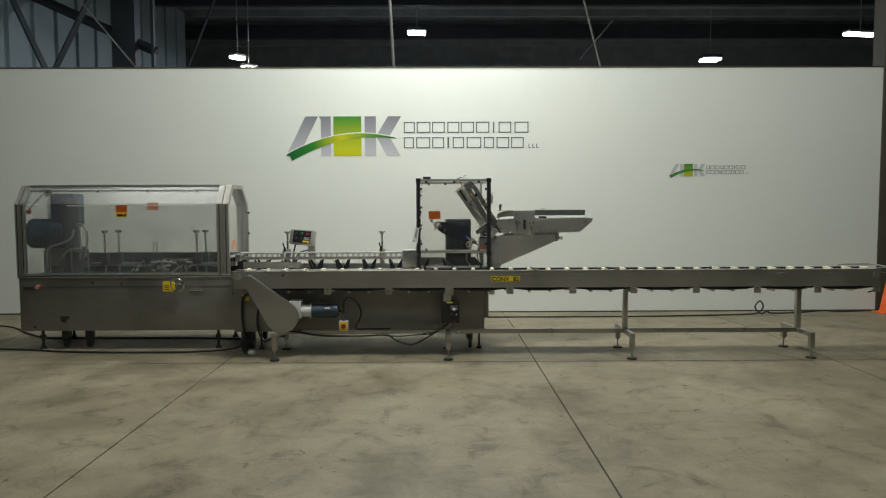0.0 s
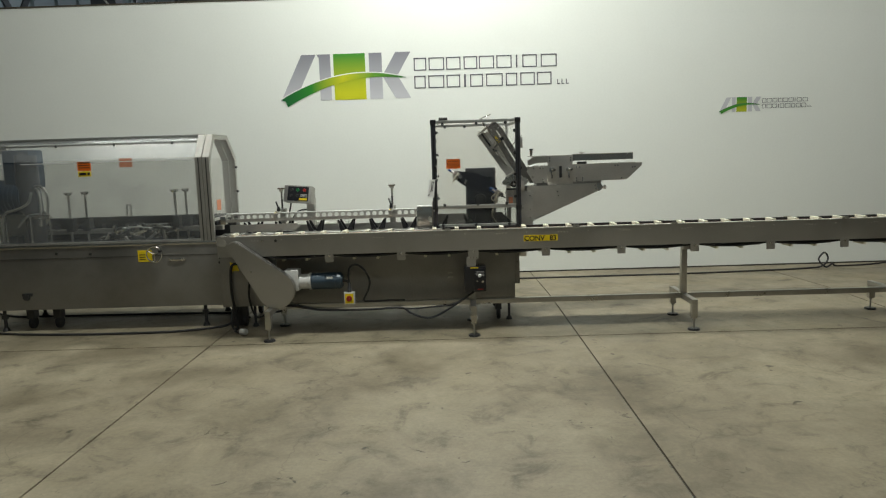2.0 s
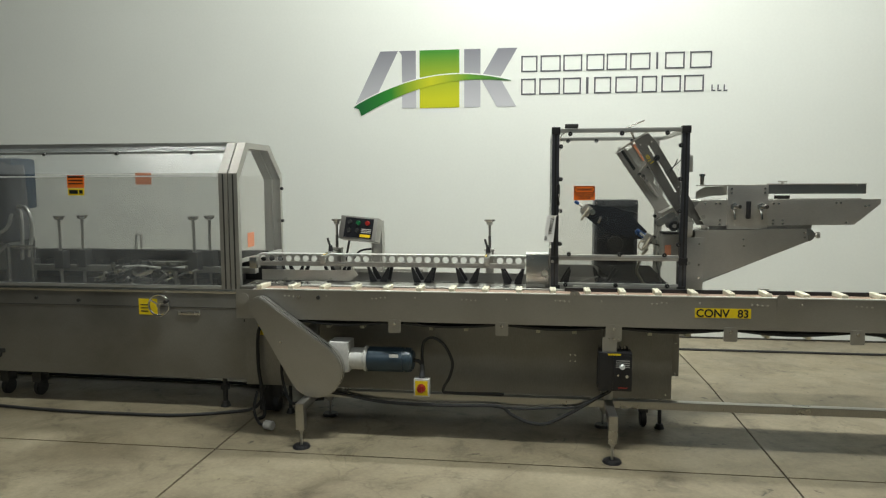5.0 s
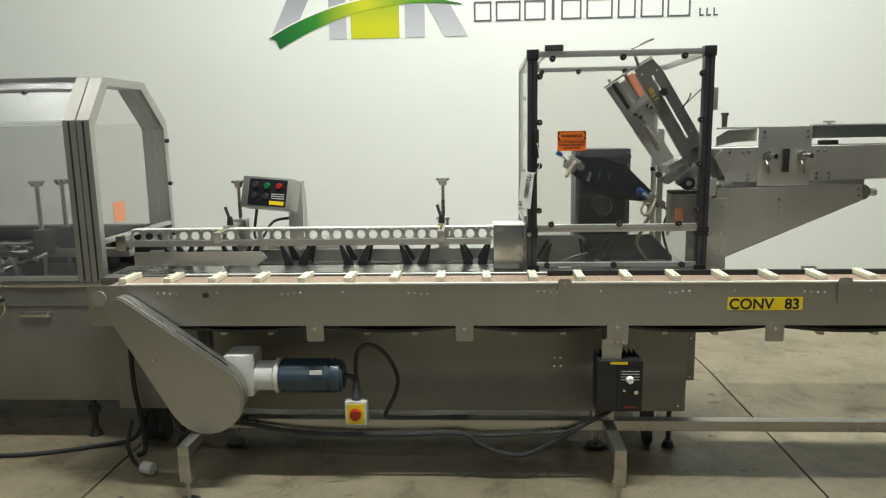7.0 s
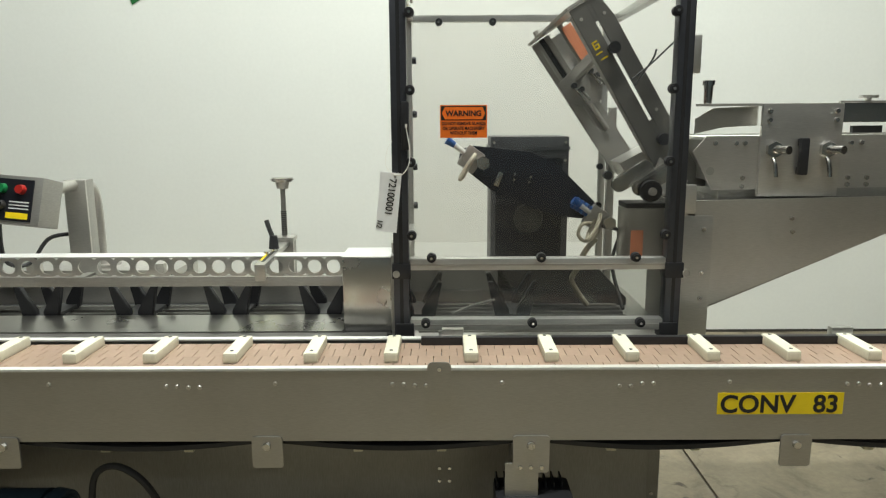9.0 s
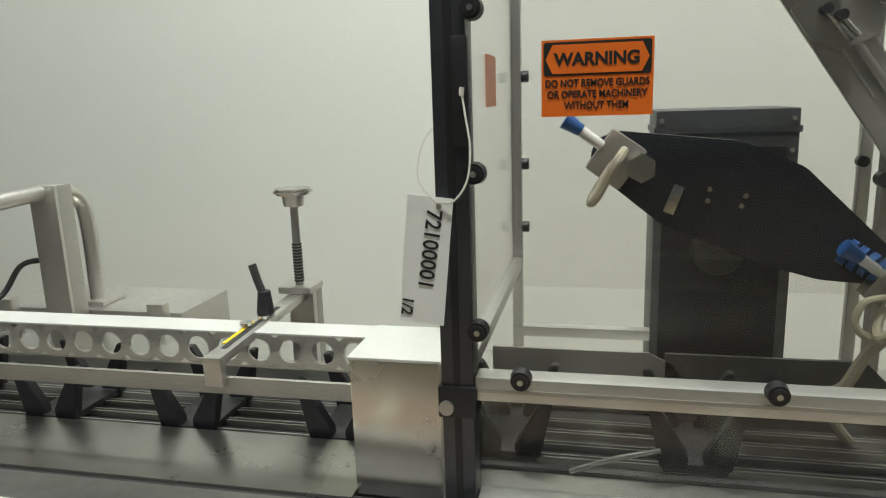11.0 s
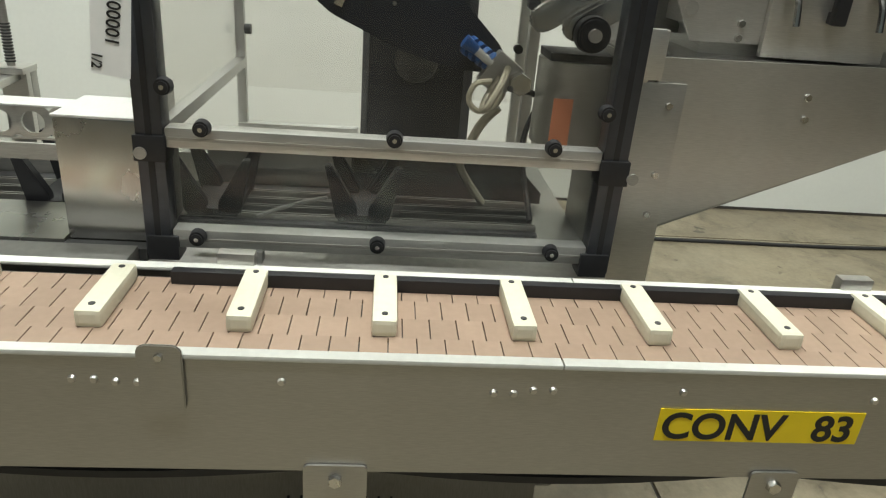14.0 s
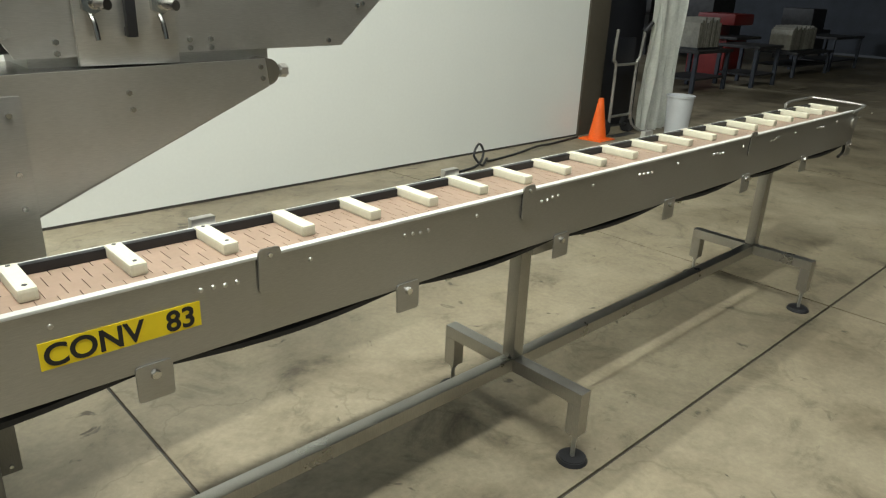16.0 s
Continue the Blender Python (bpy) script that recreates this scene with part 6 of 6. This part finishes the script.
solo("hanging_cable", hose([(-1.75, 7.79, 0.5), (-1.77, 7.78, 0.3), (-1.70, 7.74, 0.12), (-1.55, 7.6, 0.18), (-1.42, 7.57, 0.205)], 0.010), RUBBER, "black cable running from the machine to the rail", "cable")
pump = thing("caster_plug", -1.85, 7.6, 0, "pale plug end on a black lead lying on the floor", "plug")
part("plug", cyl((-1.80, 7.55, 0.03), (-1.74, 7.53, 0.03), 0.028, seg=16, bevel=0.004), GEAR_WHITE, pump)
part("lead", hose([(-1.80, 7.55, 0.03), (-1.86, 7.6, 0.02), (-1.9, 7.62, 0.1), (-1.9, 7.68, 0.2)], 0.009), RUBBER, pump)
# plain block added in place of a dark clump of cables
solo("dark_base_block", box(-1.98, -1.88, 7.9, 7.99, 0.0, 0.2, 0.01), IRON, "dark block in place of a clump of cables between the machines", "block")
WALL_CABLE = [(0.9, 10.2, 0.01), (2.2, 10.2, 0.01), (3.0, 10.2, 0.01), (4.0, 10.27, 0.011), (4.7, 10.36, 0.012), (4.93, 10.40, 0.03), (5.02, 10.43, 0.12), (4.98, 10.45, 0.20), (4.90, 10.43, 0.11), (4.98, 10.40, 0.016), (5.1, 10.46, 0.05), (5.18, 10.5, 0.012), (5.6, 10.56, 0.011), (6.0, 10.62, 0.03), (6.3, 10.68, 0.011), (6.85, 10.76, 0.011)]
solo("wall_cable", hose([(x, y, z + ground(y)) for x, y, z in WALL_CABLE], 0.011, 8, 8), RUBBER, "black cable with a standing loop on the floor by the wall", "cable")

# ---- the corner beyond the wall ----
NEAR_THINGS = set(bpy.data.objects)
cone = thing("traffic_cone", 6.95, 10.57, 0, "orange plastic traffic cone on a square base by the wall", "cone")
part("base", box(6.95 - 0.14, 6.95 + 0.14, 10.57 - 0.14, 10.57 + 0.14, 0.0, 0.025, 0.008), CONE, cone)
bm = bmesh.new()
prof = [(0.10, 0.025), (0.092, 0.06), (0.03, 0.44), (0.026, 0.455), (0.016, 0.455), (0.014, 0.43)]
rings = [[bm.verts.new((6.95 + r * math.cos(2 * math.pi * k / 24), 10.57 + r * math.sin(2 * math.pi * k / 24), z)) for k in range(24)] for r, z in prof]
for a, b in zip(rings, rings[1:]):
    for k in range(24):
        bm.faces.new((a[k], a[(k + 1) % 24], b[(k + 1) % 24], b[k]))
part("body", bm, CONE, cone)

truck = thing("hand_truck", 7.35, 10.55, 0, "grey tube hand truck with a dark back panel leaning upright", "hand truck")
HX, HY = 7.42, 10.62
for dx in (-0.2, 0.2):
    part("side_tube", hose([(HX + dx, HY, 0.16), (HX + dx, HY, 0.75), (HX + dx * 1.25, HY, 0.85), (HX + dx * 1.3, HY - 0.02, 1.15)], 0.017), STEEL_DULL, truck)
for z in (0.22, 0.78):
    part("cross_tube", cyl((HX - 0.2, HY, z), (HX + 0.2, HY, z), 0.015, seg=12), STEEL_DULL, truck)
part("back_panel", box(HX - 0.24, HX + 0.17, HY + 0.02, HY + 0.04, 0.80, 1.06, 0.006), NAVY, truck, "dark blue back panel")
for dx in (-0.24, 0.24):
    part("wheel", cyl((HX + dx - 0.02, HY + 0.05, 0.1), (HX + dx + 0.02, HY + 0.05, 0.1), 0.1, seg=24, bevel=0.015), RUBBER, truck)
part("axle", cyl((HX - 0.24, HY + 0.05, 0.1), (HX + 0.24, HY + 0.05, 0.1), 0.012, seg=10), IRON, truck)
part("toe_plate", box(HX - 0.2, HX + 0.2, HY - 0.22, HY + 0.0, 0.0, 0.012), IRON, truck, smooth=False)
part("grip", cyl((HX + 0.25, HY - 0.02, 1.12), (HX + 0.34, HY - 0.05, 1.22), 0.035, 0.025, 14), BLACK, truck)
part("curved_foot", hose([(HX + 0.2, HY, 0.3), (HX + 0.22, HY - 0.02, 0.12), (HX + 0.32, HY - 0.08, 0.03), (HX + 0.42, HY - 0.1, 0.02)], 0.015), STEEL_DULL, truck)

# hanging white tarpaulin with folds
bm = bmesh.new()
grid = []
for r in range(30):
    z = 0.02 + 3.6 * r / 29
    row = []
    spread = 0.24 + 0.03 * math.sin(z * 2.1) + 0.05 * min(z, 1.6)
    for c in range(41):
        u = c / 40 * 2 - 1
        y = 10.55 + 0.055 * math.sin(u * 13 + 0.7 * math.sin(z * 1.3)) + 0.02 * math.sin(u * 29 + z * 2)
        row.append(bm.verts.new((8.02 + 0.045 * z + spread * u + 0.03 * math.sin(z * 3.1 + u * 2), y + 0.015 * math.sin(z * 4 + u * 7), z)))
    grid.append(row)
for a, b in zip(grid, grid[1:]):
    for c in range(40):
        bm.faces.new((a[c], a[c + 1], b[c + 1], b[c]))
bmesh.ops.solidify(bm, geom=list(bm.faces), thickness=0.006)
solo("tarpaulin", bm, TARP, "white tarpaulin hanging in soft folds beside the column", "tarpaulin")
solo("tarpaulin_rail", cyl((6.9, 10.9, 3.62), (8.6, 10.55, 3.62), 0.02, seg=10), DARK_STEEL, "dark rail that the tarpaulin hangs from", "rail", kind="structure")

# black panel that closes off the hall behind the hand truck
solo("dark_sheet", box(7.34, 8.25, 10.98, 11.01, 0.0, 3.6), NAVY, "black upright panel behind the hand truck", "sheet", kind="structure", smooth=False)
bin_ob = thing("waste_bin", 7.80, 10.12, 0, "pale grey round plastic bin with a thick rim", "bin")
bm = bmesh.new()
prof = [(0.12, 0.0), (0.145, 0.46), (0.155, 0.465), (0.155, 0.485), (0.138, 0.485), (0.115, 0.02)]
rings = [[bm.verts.new((7.80 + r * math.cos(2 * math.pi * k / 28), 10.12 + r * math.sin(2 * math.pi * k / 28), z)) for k in range(28)] for r, z in prof]
for a, b in zip(rings, rings[1:]):
    for k in range(28):
        bm.faces.new((a[k], a[(k + 1) % 28], b[(k + 1) % 28], b[k]))
bm.faces.new(rings[0][::-1])
bm.faces.new(rings[-1])
part("shell", bm, BUCKET, bin_ob)
solo("scrap_block", box(7.98, 8.12, 9.75, 9.85, 0.0, 0.05, 0.008), BUCKET, "small pale scrap block lying on the floor", "scrap")

# machines and stock far back, their colours darkened for the dim part of the hall


def bench(x, y, w, d, h, mat, label):
    t = thing("work_bench", x, y, 0, label, "bench", "far benches")
    part("top", box(x - w / 2, x + w / 2, y - d / 2, y + d / 2, h - 0.05, h, 0.005), mat, t)
    part("shelf", box(x - w / 2 + 0.05, x + w / 2 - 0.05, y - d / 2 + 0.05, y + d / 2 - 0.05, 0.2, 0.23), mat, t, smooth=False)
    for sx in (-1, 1):
        for sy in (-1, 1):
            part("leg", box(x + sx * (w / 2 - 0.06) - 0.03, x + sx * (w / 2 - 0.06) + 0.03, y + sy * (d / 2 - 0.06) - 0.03, y + sy * (d / 2 - 0.06) + 0.03, 0, h - 0.05), DARK_STEEL, t, smooth=False)
    return t


def rack(x, y, z, count, label):
    """A row of upright pale boards in a tray."""
    t = thing("stock_rack", x, y, z, label, "rack", "far racks")
    part("tray", box(x - 0.02, x + 0.075 * count, y - 0.25, y + 0.25, z, z + 0.03), IRON, t, smooth=False)
    for k in range(count):
        part("board", box(x + 0.075 * k, x + 0.075 * k + 0.055, y - 0.22, y + 0.22, z + 0.03, z + 0.42 + 0.04 * (k % 3)), BINDER, t, smooth=False)


bench(12.05, 12.3, 1.2, 0.8, 0.68, IRON, "dim steel work bench far back in the hall")
bench(13.7, 12.1, 1.0, 0.8, 0.72, IRON, "steel table with square legs in the hall")
bench(16.8, 12.5, 1.9, 0.9, 0.50, IRON, "low work bench darkened for the dim hall")
bench(19.0, 12.6, 1.8, 0.9, 0.75, IRON, "work bench darkened for the far shade")
bench(15.4, 16.8, 2.6, 0.9, 1.5, IRON, "tall bench darkened for the far shade")
rack(11.7, 12.3, 0.68, 10, "rack of pale upright boards on a far bench")
rack(15.95, 12.5, 0.50, 17, "rack of pale upright boards on a low bench")
rack(14.6, 16.8, 1.5, 14, "rack of pale upright boards on a tall bench")
redm = thing("red_press", 15.0, 13.4, 0, "dim red painted machine with a table far back", "machine")
part("base", box(14.6, 15.5, 13.0, 13.8, 0, 0.72, 0.03), RED_MACHINE, redm)
part("column", box(14.8, 15.3, 13.3, 13.7, 0.77, 1.0, 0.04), RED_MACHINE, redm)
part("head", box(14.6, 15.45, 12.9, 13.7, 0.98, 1.2, 0.05), RED_MACHINE, redm)
part("table", box(14.5, 15.6, 12.75, 13.5, 0.72, 0.77, 0.01), IRON, redm)


def far_machine(x, y, w, d, h, mat, label):
    t = thing("stored_machine", x, y, 0, label, "machine", "stored machines")
    part("body", box(x, x + w, y, y + d, 0.25, h * 0.6, 0.03), mat, t)
    part("hood", box(x + 0.1 * w, x + 0.8 * w, y + 0.1, y + d - 0.1, h * 0.6, h, 0.05), IRON, t)
    part("panel", box(x + 0.15 * w, x + 0.4 * w, y - 0.02, y, h * 0.35, h * 0.5), BLACK, t, smooth=False)
    for sx in (0.1, 0.9):
        for sy in (0.1, 0.9):
            part("leg", box(x + sx * w - 0.04, x + sx * w + 0.04, y + sy * d - 0.04, y + sy * d + 0.04, 0, 0.25), IRON, t, smooth=False)


far_machine(17.2, 16.4, 1.8, 1.2, 1.7, IRON, "stored steel machine in the dim hall")
far_machine(17.4, 14.8, 1.6, 1.2, 1.6, IRON, "stored machine darkened for the dim hall")
far_machine(11.0, 15.4, 1.5, 1.0, 2.0, IRON, "stored steel machine far behind")
far_machine(20.5, 13.6, 1.3, 1.0, 1.3, IRON, "low stored machine darkened for the dim hall")

# all that stands by the wall and beyond rests on the lower end of the floor
for ob in bpy.data.objects:
    if ob.parent is None and ob not in NEAR_THINGS:
        ob.location.z += FLOOR_LOW

# ---- floor slabs ----
for x0, x1 in zip(CUTS_X, CUTS_X[1:]):
    for y0, y1 in zip(CUTS_Y, CUTS_Y[1:]):
        g = 0.006
        under(put_object("slab", extrude_x(slab_outline(y0 + g, y1 - g, 0.0, -0.25), x0 + g, x1 - g), CONCRETE), floor)

# ---- belt plates ----
PITCH = 0.2 / 5
ROWS_Y = [(FRONT + 0.018, 7.555, 0.0), (7.555, 7.610, 0.5), (7.610, 7.665, 0.0), (7.665, BACK - 0.036, 0.5)]
plates = {}
for k, (y0, y1, off) in enumerate(ROWS_Y):
    t = box(-PITCH / 2 + 0.0009, PITCH / 2 - 0.0009, y0, y1, -0.008, 0.0)
    me = bpy.data.meshes.new("belt_plate")
    t.to_mesh(me)
    t.free()
    me.materials.append(TAN)
    plates[k] = me
rest = bmesh.new()
x = LEFT_END + 0.10
while x < RIGHT_END - 0.06:
    for k, (y0, y1, off) in enumerate(ROWS_Y):
        px = x + off * PITCH
        if -0.9 < px < 1.55:
            p = under(new("belt_plate", plates[k]), conveyor)
            p.location = (px, 0, DECK)
        else:
            a, b = px - PITCH / 2 + 0.0009, px + PITCH / 2 - 0.0009
            v = [rest.verts.new(c) for c in ((a, y0, DECK), (b, y0, DECK), (b, y1, DECK), (a, y1, DECK), (a, y0, DECK - 0.008), (b, y0, DECK - 0.008), (b, y1, DECK - 0.008), (a, y1, DECK - 0.008))]
            for f in ((0, 1, 2, 3), (0, 4, 5, 1), (1, 5, 6, 2), (2, 6, 7, 3), (3, 7, 4, 0)):
                rest.faces.new([v[i] for i in f])
    x += PITCH
bmesh.ops.recalc_face_normals(rest, faces=list(rest.faces))
tagged(part("belt_surface", rest, TAN, conveyor, smooth=False), kind="stuff")
